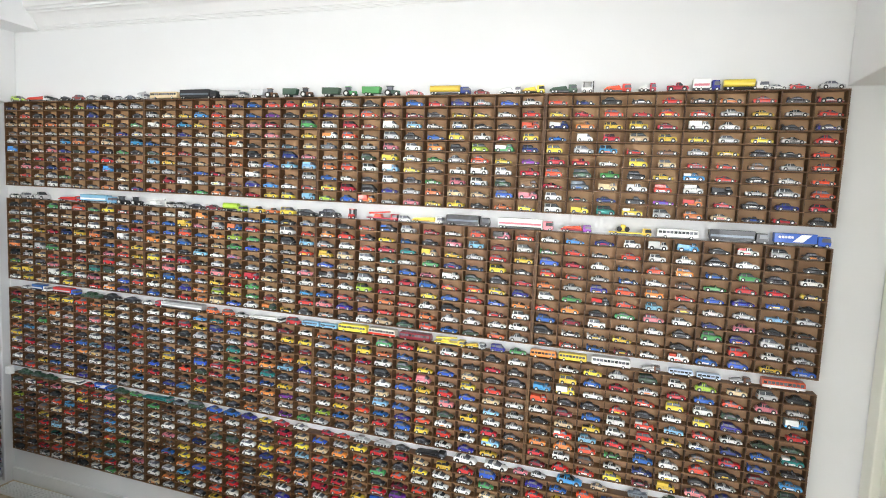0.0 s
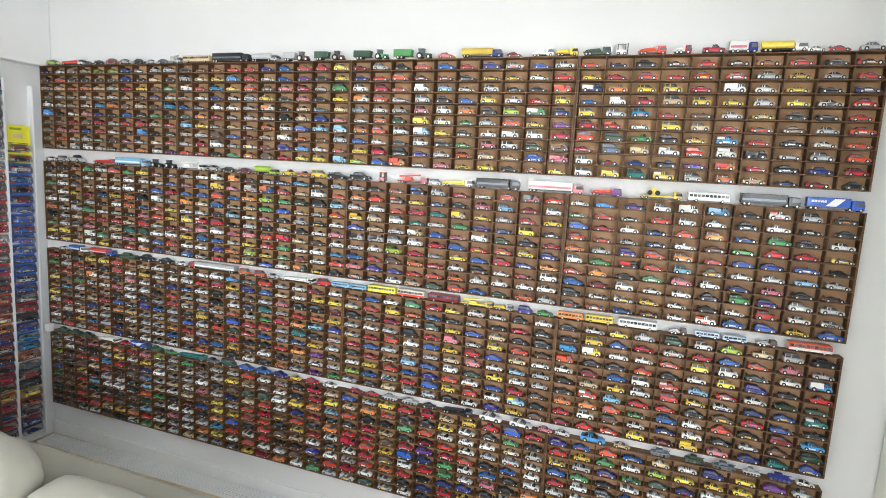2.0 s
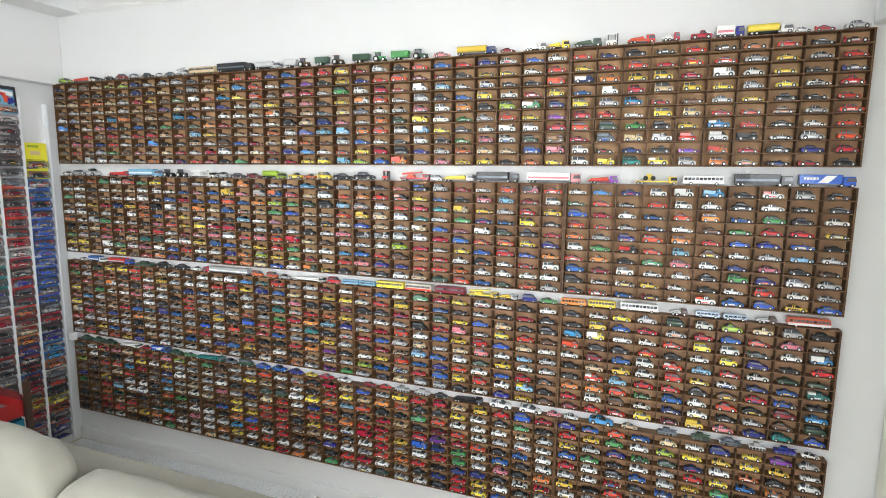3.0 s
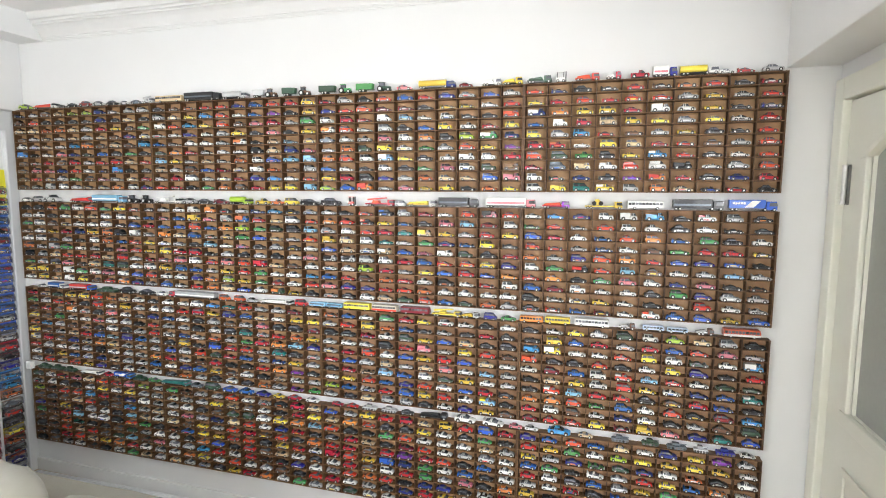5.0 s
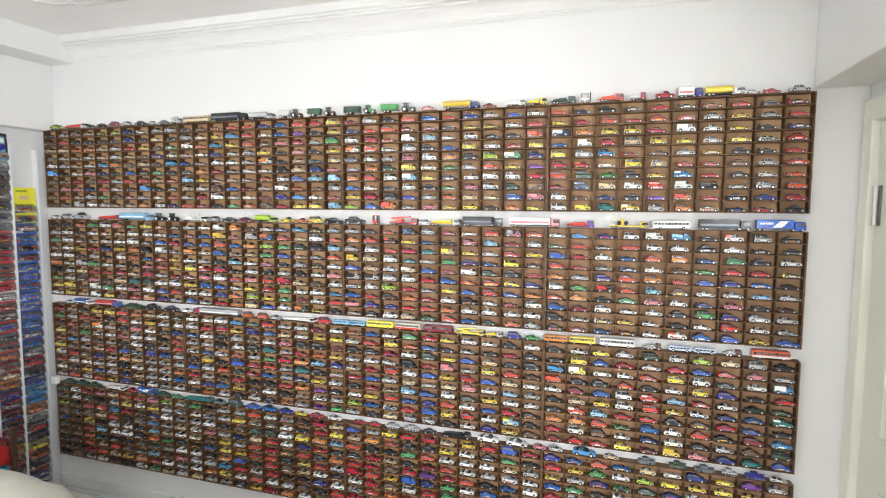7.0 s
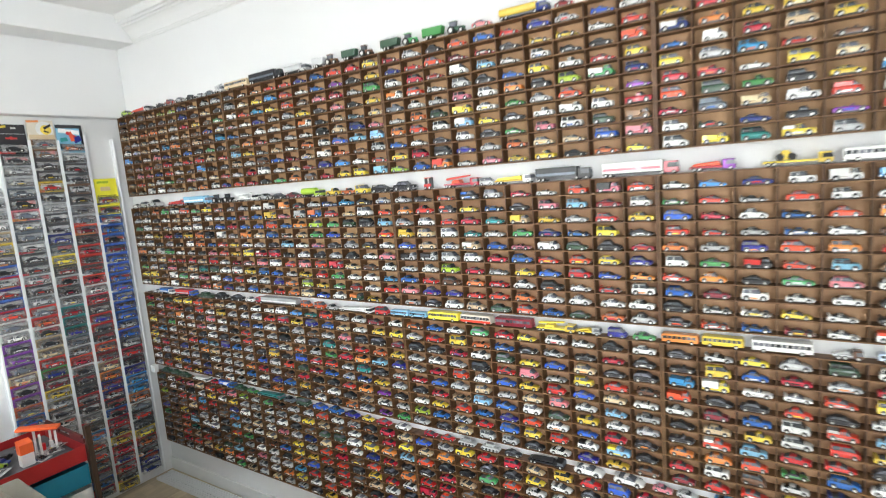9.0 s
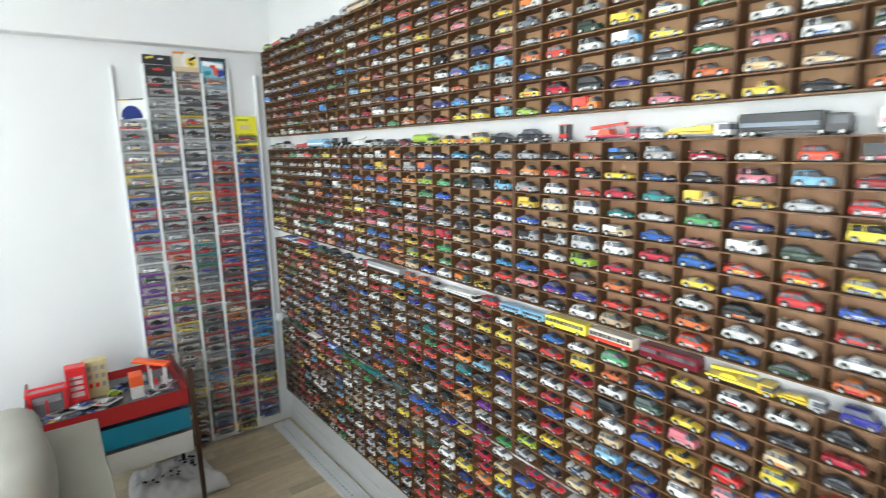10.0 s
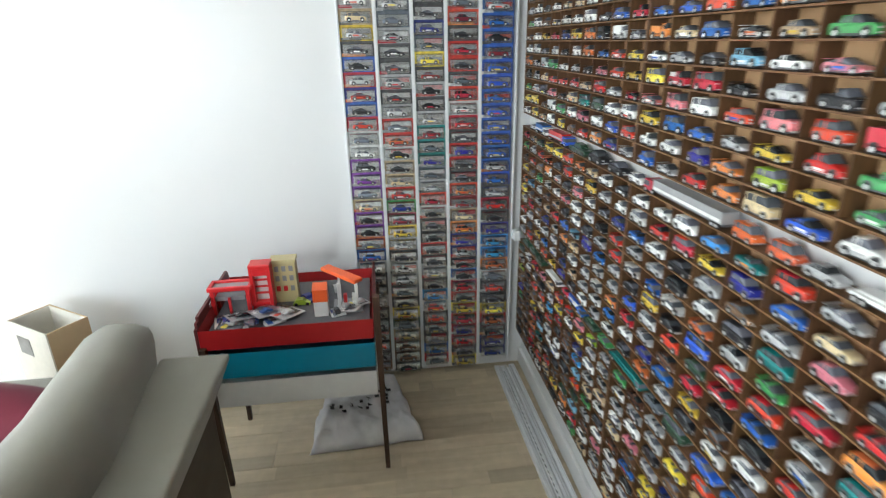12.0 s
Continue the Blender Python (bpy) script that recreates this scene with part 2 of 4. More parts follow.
bm = bmesh.new()
crown = [(0.0, 2.51), (0.005, 2.51), (0.006, 2.517), (0.01, 2.518), (0.011, 2.526), (0.015, 2.527), (0.017, 2.536), (0.024, 2.548), (0.036, 2.566), (0.05, 2.578), (0.06, 2.582),
         (0.06, 2.591), (0.07, 2.593), (0.071, 2.603), (0.083, 2.606), (0.085, 2.617), (0.088, 2.645), (0.0, 2.645)]
a = [bm.verts.new((-2.9045, FRONT - d, z)) for d, z in crown]
b = [bm.verts.new((0.7215, FRONT - d, z)) for d, z in crown]
bm.faces.new(a), bm.faces.new(b[::-1])
for i in range(len(crown)):
    j = (i + 1) % len(crown)
    bm.faces.new((a[i], b[i], b[j], a[j]))
structure(part("crown_moulding", bm, PLASTER), "white stepped plaster crown moulding under the ceiling", "moulding")

# raised frame with rounded, stepped corners
bm = bmesh.new()
FX0, FX1, FY0, FY1, FR = -2.56, 0.3, -1.45, 1.857, 0.2


def ridge(bm, pts):
    """A moulded plaster band along points of the ceiling, three ridges wide."""
    prof = [(-0.03, 0.0), (-0.03, 0.009), (-0.022, 0.011), (-0.02, 0.006), (-0.012, 0.006), (-0.01, 0.016), (0.008, 0.016), (0.012, 0.008), (0.02, 0.008), (0.022, 0.012), (0.03, 0.01), (0.03, 0.0)]
    rings = []
    for i, p in enumerate(pts):
        q0, q1 = Vector(pts[max(0, i - 1)]), Vector(pts[min(len(pts) - 1, i + 1)])
        d = (q1 - q0).normalized()
        side = Vector((-d.y, d.x))
        rings.append([bm.verts.new((p[0] + side.x * a, p[1] + side.y * a, CEILZ + 0.004 - h)) for a, h in prof])
    for a, b in zip(rings, rings[1:]):
        for i in range(len(prof) - 1):
            bm.faces.new((a[i], a[i + 1], b[i + 1], b[i]))
    bm.faces.new(rings[0]), bm.faces.new(rings[-1][::-1])


IN = FR + 0.03
for p, q in (((FX0 + IN, FY1 - 0.03), (FX1 - IN, FY1 - 0.03)), ((FX0 + IN, FY0 + 0.03), (FX1 - IN, FY0 + 0.03)), ((FX0 + 0.03, FY0 + IN), (FX0 + 0.03, FY1 - IN)), ((FX1 - 0.03, FY0 + IN), (FX1 - 0.03, FY1 - IN))):
    ridge(bm, [p, q])
for cx, cy, a0 in ((FX0 + FR, FY1 - FR, 90), (FX0 + FR, FY0 + FR, 180), (FX1 - FR, FY0 + FR, 270), (FX1 - FR, FY1 - FR, 0)):
    ridge(bm, [(cx + (FR - 0.055) * math.cos(radians(a0 + k * 9)), cy + (FR - 0.055) * math.sin(radians(a0 + k * 9))) for k in range(11)])
structure(part("ceiling_moulding", bm, PLASTER), "white raised plaster frame on the ceiling", "moulding")

structure(block("baseboard", LEFT + 0.002, RIGHT - 0.002, FRONT - 0.014, FRONT - 0.0005, 0.0, 0.075, TRIM, soft=0.003), "low white painted baseboard below the racks", "baseboard")
structure(block("baseboard", LEFT + 0.0005, LEFT + 0.014, REAR + 0.01, 1.46, 0.0, 0.075, TRIM, soft=0.003), "low white painted baseboard on the end wall", "baseboard")

# window behind the camera
def window(name, x, y, z, rz, w, h, label):
    win = structure(thing(name, x, y, z, label, "window"), "", "")
    win.rotation_euler = (0, 0, radians(rz))
    e = w / 2
    for q in ((-e, e, 0.0, 0.06), (-e, e, h - 0.06, h), (-e, -e + 0.06, 0.06, h - 0.06), (e - 0.06, e, 0.06, h - 0.06), (-0.03, 0.03, 0.06, h - 0.06)):
        block("window_frame", q[0], q[1], -0.1, -0.05, q[2], q[3], TRIM, win, soft=0.004)
    for x0, x1 in ((-e + 0.06, -0.03), (0.03, e - 0.06)):
        p = block("pane", x0, x1, -0.078, -0.072, 0.06, h - 0.06, PANE, win)
        p.visible_shadow = False
    block("window_sill", -e - 0.05, e + 0.05, -0.05, 0.06, -0.03, -0.001, TRIM, win, soft=0.005)


window("window_1", -1.3, REAR, 0.22, 0, 3.4, 2.36, "wide white-framed window letting daylight in")
window("window_2", RIGHT, -0.68, 0.4, 90, 2.3, 1.9, "white-framed side window letting daylight in")

# the door in the east wall
door = structure(thing("door_1", RIGHT, DOOR1, 0.0, "closed cream painted door with a frosted glass panel", "door"), "", "")
dw = DOOR1 - DOOR0
for y0, y1, z0, z1 in ((0.0, 0.074, 0.0, DOORZ + 0.085), (-dw - 0.085, -dw, 0.0, DOORZ + 0.085), (-dw, 0.0, DOORZ + 0.006, DOORZ + 0.085)):
    block("casing", -0.022, 0.1, y0, y1, z0, z1, CREAM, door, soft=0.006)
GZ0, GZ1, GY0, GY1 = 0.965, 1.815, -0.61, -0.2
RISE = 0.055


def arch(f):
    """Height of the glazing's curved top at a fraction of its width."""
    return GZ1 + RISE * min(1.0, math.sin(math.pi * f) * 1.25)


bm = bmesh.new()
for y0, y1, z0, z1 in ((GY1, -0.005, 0.008, DOORZ), (-dw + 0.005, GY0, 0.008, DOORZ), (GY0, GY1, 0.008, GZ0)):
    box(bm, 0.004, 0.044, y0, y1, z0, z1)
steps = 16
cols = []
for k in range(steps + 1):
    y = GY0 + (GY1 - GY0) * k / steps
    cols.append([bm.verts.new((x, y, z)) for x, z in ((0.004, DOORZ), (0.004, arch(k / steps)), (0.044, arch(k / steps)), (0.044, DOORZ))])
for a, b in zip(cols, cols[1:]):
    for i in range(4):
        bm.faces.new((a[i], b[i], b[(i + 1) % 4], a[(i + 1) % 4]))
leaf = part("leaf", bm, CREAM, door)
BW = 0.05
for y0, y1, z0, z1 in ((GY0 - BW, GY1 + BW, GZ0 - BW, GZ0), (GY0 - BW, GY0, GZ0, GZ1), (GY1, GY1 + BW, GZ0, GZ1)):
    block("glazing_bead", -0.016, 0.003, y0, y1, z0, z1, CREAM, leaf, soft=0.006)
bm = bmesh.new()
cols = []
for k in range(steps + 1):
    y = GY0 - 0.01 + (GY1 - GY0 + 0.02) * k / steps
    z = arch(k / steps)
    cols.append([bm.verts.new((x, y, z + h)) for x, h in ((0.003, -0.004), (-0.013, 0.0), (-0.016, 0.014), (-0.01, 0.024), (0.003, 0.026))])
for a, b in zip(cols, cols[1:]):
    for i in range(4):
        bm.faces.new((a[i], b[i], b[i + 1], a[i + 1]))
bm.faces.new(cols[0]), bm.faces.new(cols[-1][::-1])
part("glazing_bead", bm, CREAM, leaf)
for y0, y1, z0, z1 in ((GY0, GY1, 0.75, 0.772), (GY0, GY1, 0.2, 0.222), (GY0 - 0.022, GY0, 0.2, 0.772), (GY1, GY1 + 0.022, 0.2, 0.772)):
    block("panel_moulding", -0.006, 0.003, y0, y1, z0, z1, CREAM, leaf, soft=0.003)
block("glass_panel", 0.016, 0.024, GY0, GY1, GZ0, GZ1 + RISE + 0.002, FROST, leaf, "grey frosted glass")
for z in (1.661, 0.25):
    bm = bmesh.new()
    for a, b in ((0.0, 0.0655), (0.0675, 0.134)):
        rod(bm, -0.012, -0.037, z + (a + b) / 2, 0.0075, b - a, "z", 14)
    for e in (0.002, 0.132):
        rod(bm, -0.012, -0.037, z + e, 0.0085, 0.006, "z", 14)
    h = part("hinge", bm, STEEL, door, "slim steel hinge", smooth=False)
    block("hinge_plate", -0.004, 0.0035, -0.0475, -0.0265, z - 0.002, z + 0.136, IRON, h)
bm = bmesh.new()
rod(bm, -0.02, -dw + 0.06, 1.02, 0.009, 0.05, "x", 10)
box(bm, -0.05, -0.04, -dw + 0.05, -dw + 0.17, 1.01, 1.03)
part("door_handle", bm, STEEL, door, "steel lever handle")

# ---- things on the floor, end of the room ----
sofa = thing("sofa", -1.5, 1.05, 0.0, "grey-beige fabric sofa with loose back cushions", "sofa")


def soft_block(name, x0, x1, y0, y1, z0, z1, soft, parent, material=SOFA, lean=0.0, puff=0.0, label="", crush=0.0, skew=0.0):
    bm = bmesh.new()
    box(bm, x0, x1, y0, y1, z0, z1)
    bevel(bm, soft, 4)
    bmesh.ops.subdivide_edges(bm, edges=[e for e in bm.edges if e.calc_length() > 0.15], cuts=9, use_grid_fill=True)
    cx, cy, cz = (x0 + x1) / 2, (y0 + y1) / 2, (z0 + z1) / 2
    for v in bm.verts:
        fx, fz = 1 - min(1, abs(v.co.x - cx) / ((x1 - x0) / 2)) ** 2, 1 - min(1, abs(v.co.z - cz) / ((z1 - z0) / 2)) ** 2
        fy = 1 - min(1, abs(v.co.y - cy) / ((y1 - y0) / 2)) ** 2
        v.co.y += math.copysign(puff, v.co.y - cy) * fx * fz if abs(v.co.y - cy) > 1e-4 else 0
        v.co.z += puff * 0.6 * fx * fy * (1 if v.co.z > cz else 0)
        w = noise.noise(v.co * 9) * 0.007 + noise.noise(v.co * 26) * 0.003 + abs(noise.noise(Vector((v.co.x * 5, v.co.y * 9, v.co.z * 22)))) * 0.006
        v.co += Vector((w, w * 0.7, w * 0.5))
        if crush and v.co.z > cz:
            end = abs(v.co.x - cx) / ((x1 - x0) / 2)
            v.co.z -= crush * max(0.0, (end - 0.72) / 0.28) ** 2 * (v.co.z - cz) / ((z1 - z0) / 2)
            v.co.z += 0.006 * noise.noise(Vector((v.co.x * 14, v.co.z * 30, 5))) + 0.004 * abs(noise.noise(Vector((v.co.x * 40 + v.co.z * 20, v.co.y * 8, 2))))
        v.co.y += lean * (v.co.z - z0) + skew * min(0.42, v.co.x - x0, 1.2 * (x1 - v.co.x) + 0.08)
    return part(name, bm, material, parent, label, smooth=True)


S0, S1 = -0.74, 0.75
SPLIT = 0.075
soft_block("backrest", S0 + 0.025, S1, -0.08, 0.09, 0.56, 0.738, 0.016, sofa, lean=0.42)
soft_block("lower_back", S0, S1 - 0.01, -0.1, 0.088, 0.03, 0.575, 0.012, sofa, SOFABACK, label="dark brown lower back")
soft_block("seat_base", S0 + 0.02, S1 - 0.02, -0.82, -0.105, 0.13, 0.3, 0.03, sofa)
soft_block("armrest", S0 - 0.2, S0 - 0.03, -0.85, -0.1, 0.13, 0.58, 0.035, sofa)
soft_block("armrest", S1 + 0.005, S1 + 0.15, -0.85, -0.02, 0.13, 0.62, 0.035, sofa)
for xa, xb, top, back, skew in ((S0 + 0.01, SPLIT - 0.008, 0.862, -0.062, 0.1), (SPLIT + 0.008, S1 - 0.005, 0.815, -0.03, 0.0)):
    soft_block("seat_cushion", xa, xb, -0.84, -0.2, 0.305, 0.44, 0.045, sofa, puff=0.012)
    soft_block("back_cushion", xa - 0.02, xb, back - 0.135, back, 0.43, top, 0.058, sofa, lean=0.14, puff=0.018, crush=0.065, skew=skew)
for x, y in ((S0 + 0.05, -0.15), (S1 - 0.05, -0.15), (S0 + 0.05, -0.75), (S1 - 0.05, -0.75)):
    bm = bmesh.new()
    rod(bm, x, y, 0.09, 0.016, 0.18, "z", 12, r2=0.026)
    part("leg", bm, TIMBER, sofa)
pil = soft_block("cushion", -0.2, 0.2, -0.055, 0.055, -0.2, 0.2, 0.05, None, PILLOW, puff=0.03)
pil.matrix_world = pose(-2.12, 0.64, 0.555, 0, 14, 84)
tagged(pil, "plain magenta scatter cushion leaning on the sofa arm", "cushion")

# cardboard box
carton = thing("cardboard_box", -2.93, 0.36, 0.0, "open empty cardboard box with pale inside", "box")
carton.rotation_euler = (0, 0, radians(56))
for q in ((-0.122, 0.122, -0.075, -0.07), (-0.122, 0.122, 0.07, 0.075), (-0.122, -0.117, -0.07, 0.07), (0.117, 0.122, -0.07, 0.07)):
    block("side_panel", *q, 0.0, 0.52, CARTONIN if q[3] < 0 else CARTON, carton)
block("lining", -0.1165, 0.1165, 0.0675, 0.0695, 0.02, 0.518, CARTONIN, carton, "pale inner lining")
block("lining", -0.1165, -0.1145, -0.0695, 0.067, 0.02, 0.518, CARTONIN, carton, "pale inner lining")
block("base", -0.1165, 0.1165, -0.0695, 0.067, 0.003, 0.01, CARTON, carton)
block("printed_patch", -0.08, 0.0, -0.0775, -0.0755, 0.4, 0.47, GREYPRINT, carton, "dark printed patch")

# tray table
table = thing("tray_table", -2.785, 1.29, 0.0, "dark-legged table of stacked red, teal and white trays", "tray table")


def tray(name, z0, z1, material, x0=-0.215, x1=0.215, y0=-0.28, y1=0.275):
    bm = bmesh.new()
    box(bm, x0, x1, y0, y1, z0, z1)
    bmesh.ops.recalc_face_normals(bm, faces=bm.faces[:])
    lid = [f for f in bm.faces if f.normal.z > 0.9]
    bmesh.ops.inset_region(bm, faces=lid, thickness=0.012)
    for v in lid[0].verts:
        v.co.z = z0 + 0.012
    bevel(bm, 0.0015, 1)
    return part(name, bm, material, table)


tray("tray", 0.537, 0.612, TRAYRED)["label"] = "red top tray"
tray("tray", 0.427, 0.522, TRAYBLUE)["label"] = "teal middle tray"
tray("tray", 0.314, 0.412, TRAYWHITE)["label"] = "white bottom tray"
block("tray_lining", -0.202, 0.202, -0.267, 0.262, 0.5625, 0.575, FELT, table, "charcoal lining")
for y, s in ((-0.29, 1), (0.277, -1)):
    bm = bmesh.new()
    for q in ((-0.215, 0.215, 0.53, 0.615), (-0.215, -0.06, 0.615, 0.632), (0.06, 0.2, 0.615, 0.632), (-0.2, 0.18, 0.632, 0.645)):
        box(bm, q[0], q[1], y, y + 0.009, q[2], q[3])
    part("side_panel", bm, TRAYSIDE, table, "dark red end panel with a hand hole")
for x, y, top, fx, fy in ((0.228, 0.288, 0.7, 0.224, 0.293), (0.222, -0.272, 0.55, 0.232, -0.258), (-0.17, 0.287, 0.55, -0.13, 0.28), (-0.17, -0.272, 0.55, -0.128, -0.268)):
    bm = bmesh.new()
    lo = [bm.verts.new((fx + a * 0.008, fy + b * 0.008, 0.0)) for a, b in ((-1, -1), (1, -1), (1, 1), (-1, 1))]
    hi = [bm.verts.new((x + a * 0.012, y + b * 0.011, top)) for a, b in ((-1, -1), (1, -1), (1, 1), (-1, 1))]
    bm.faces.new(lo[::-1]), bm.faces.new(hi)
    for i in range(4):
        bm.faces.new((lo[i], lo[(i + 1) % 4], hi[(i + 1) % 4], hi[i]))
    part("leg", bm, TIMBER, table, "slim dark wooden leg")

# plastic bag below the table
bm = bmesh.new()
bmesh.ops.create_grid(bm, x_segments=34, y_segments=34, size=0.5)
dn = bm.verts[:]
for v in dn:
    x, y = v.co.x * 2, v.co.y * 2
    e = max(abs(x), abs(y))
    h = (1 - e ** 7) * 0.105 + 0.014
    v.co.x, v.co.y = x * 0.172 + 0.012 * noise.noise(Vector((y * 2.2, 4, 0))), y * (0.19 + 0.028 * x) + 0.012 * noise.noise(Vector((x * 2, 0, 9)))
    v.co.z = h * (0.85 + 0.5 * noise.noise(Vector((x * 1.5, y * 1.3, 3)))) + 0.012 * noise.noise(Vector((x * 5, y * 5, 1))) + abs(noise.noise(Vector((x * 3.5 + y * 2, y * 3, 7)))) * 0.04 - abs(noise.noise(Vector((x * 6 - y * 5, y * 4, 11)))) * 0.03
    v.co.z = max(0.006, v.co.z) if e < 0.99 else 0.004
bag = part("plastic_bag", bm, BAG, smooth=True)
so = bag.modifiers.new("thickness", "SOLIDIFY")
so.thickness = 0.003
bag.matrix_world = pose(-2.838, 1.497, 0.002, 0, 0, 3)
tagged(bag, "filled white plastic carrier bag with dark print on the floor", "bag")


def surf(x, y):
    best, z = 9, 0.05
    for v in bag.data.vertices:
        q = (v.co.x - x) ** 2 + (v.co.y - y) ** 2
        if q < best:
            best, z = q, v.co.z
    return z


for k in range(7):
    px, py = 0.03 + 0.012 * math.sin(k * 2.1), -0.13 + 0.036 * k
    bm = bmesh.new()
    n = 5
    for q in range(n):
        xx = px - 0.045 + 0.018 * q
        yy = py + 0.007 * math.sin(q * 1.7 + k)
        z = surf(xx, yy)
        box(bm, xx, xx + 0.017, yy, yy + 0.012 + 0.006 * ((q + k) % 2), z + 0.002, z + 0.0035)
    part("print", bm, INK, bag, "dark unreadable print")

# PVC strips lying along the wall
for k in range(4):
    bm = bmesh.new()
    x1 = 1.93 - 0.08 * k
    prism(bm, [(0.01 * (k % 3), 0.0), (x1, 0.0), (x1, 0.012 + 0.003 * (k % 2)), (0.01 * (k % 3), 0.012 + 0.003 * (k % 2))], 0.0, 0.0195)
    box(bm, 0.012, x1 - 0.02, 0.001, 0.005, 0.012, 0.021)
    box(bm, 0.012, x1 - 0.02, 0.0145, 0.0185, 0.012, 0.021)
    strip = tagged(part("pvc_strip", bm, RAIL), "long white grooved plastic strip lying on the floor", "plastic strip", "strips on the floor")
    strip.matrix_world = pose(-3.13, 2.106 + 0.0245 * k, 0.0, 0, 0, 0.8)
    if k == 1:
        bm = bmesh.new()
        for q in range(60):
            box(bm, 0.06 + 0.03 * q, 0.074 + 0.03 * q, 0.0075, 0.0115, 0.0151, 0.0156)
        part("slots", bm, IRON, strip, "row of dark punched slots")

# ---- toys on the tray ----
RED = mat("red_toy_plastic", (0.68, 0.02, 0.025), 0.35)
ORANGE = mat("orange_toy_plastic", (0.85, 0.13, 0.03), 0.35)
WHITEP = mat("white_toy_plastic", (0.75, 0.75, 0.74), 0.35)
SAND = mat("sand_toy_plastic", (0.62, 0.53, 0.28), 0.45)
GREYP = mat("grey_toy_plastic", (0.3, 0.3, 0.31), 0.4)
TZ = 0.5755
gantry = thing("toy_shelter", -2.785, 1.07, TZ, "red plastic toy shelter with a grey bench", "toy")
for y in (-0.062, 0.058):
    for x in (-0.028, 0.024):
        block("post", x, x + 0.012, y, y + 0.014, 0.0, 0.088, RED, gantry, soft=0.001)
for q in ((-0.034, -0.022, -0.068, 0.078), (0.028, 0.04, -0.068, 0.078), (-0.022, 0.028, -0.068, -0.056), (-0.022, 0.028, 0.066, 0.078)):
    block("roof_frame", *q, 0.0885, 0.103, RED, gantry, soft=0.002)
block("roof_panel", -0.0215, 0.0275, -0.0555, 0.0655, 0.091, 0.095, GREYP, gantry, "grey roof panel")
block("post", 0.024, 0.033, -0.005, 0.004, 0.0, 0.06, RED, gantry)
block("bench", -0.02, 0.02, -0.05, 0.05, 0.045, 0.06, GREYP, gantry, "grey bench")
tower = thing("toy_tower", -2.795, 1.18, TZ, "tall red plastic toy tower with a pale door", "toy")
for y in (-0.036, 0.024):
    block("side_panel", -0.03, 0.03, y, y + 0.012, 0.0, 0.155, RED, tower)
block("top", -0.031, 0.031, -0.0365, 0.0365, 0.1555, 0.17, RED, tower, soft=0.003)
block("door", 0.0, 0.004, -0.0235, 0.0235, 0.03, 0.13, WHITEP, tower, "pale door")
for z in (0.055, 0.08, 0.105):
    block("rung", 0.004, 0.012, -0.0235, 0.0235, z, z + 0.005, RED, tower)
block("step", -0.029, 0.031, -0.0235, 0.0235, 0.0, 0.03, RED, tower)
block("top_panel", 0.01, 0.03, -0.0235, 0.0235, 0.131, 0.155, RED, tower)
house = thing("toy_building", -2.840, 1.25, TZ, "sand-coloured plastic toy building with small windows", "toy")
block("wall", -0.025, 0.025, -0.04, 0.045, 0.0, 0.155, SAND, house, soft=0.002)
block("parapet", -0.028, 0.028, -0.043, 0.048, 0.1555, 0.166, SAND, house)
for y in (-0.028, -0.003, 0.022):
    for z in (0.045, 0.085, 0.122):
        block("window", 0.0251, 0.0265, y, y + 0.014, z, z + 0.02, GREYP if (z > 0.05 or y > 0) else RED, house)
kiosk = thing("toy_kiosk", -2.700, 1.388, TZ, "white plastic toy block with an orange top", "toy")
block("base", -0.02, 0.02, -0.024, 0.024, 0.0, 0.055, WHITEP, kiosk, soft=0.002)
bm = bmesh.new()
prism(bm, [(-0.021, 0.0555), (0.021, 0.0555), (0.021, 0.1), (-0.021, 0.112)], -0.025, 0.025)
part("top", bm, ORANGE, kiosk, "orange top")
station = thing("toy_station", -2.745, 1.475, TZ, "toy filling station with a tilted orange roof", "toy")
block("base", -0.05, 0.055, -0.05, 0.055, 0.0, 0.008, GREYP, station, soft=0.002)
for x, y, h in ((-0.03, -0.03, 0.112), (-0.03, 0.03, 0.104), (0.03, -0.03, 0.108), (0.03, 0.03, 0.1)):
    block("post", x, x + 0.008, y, y + 0.008, 0.008, h, WHITEP, station)
bm = bmesh.new()
box(bm, -0.02, 0.022, -0.085, 0.08, 0.0, 0.014)
bevel(bm, 0.003, 1)
rf = part("roof", bm, ORANGE, station, "orange roof")
rf.matrix_basis = pose(0.0, -0.012, 0.12, 0, 0, -42) @ pose(0, 0, 0, -5, 0, 0)
for y in (-0.012, 0.018):
    block("pump", -0.006, 0.01, y, y + 0.012, 0.008, 0.05, RED if y < 0 else WHITEP, station)
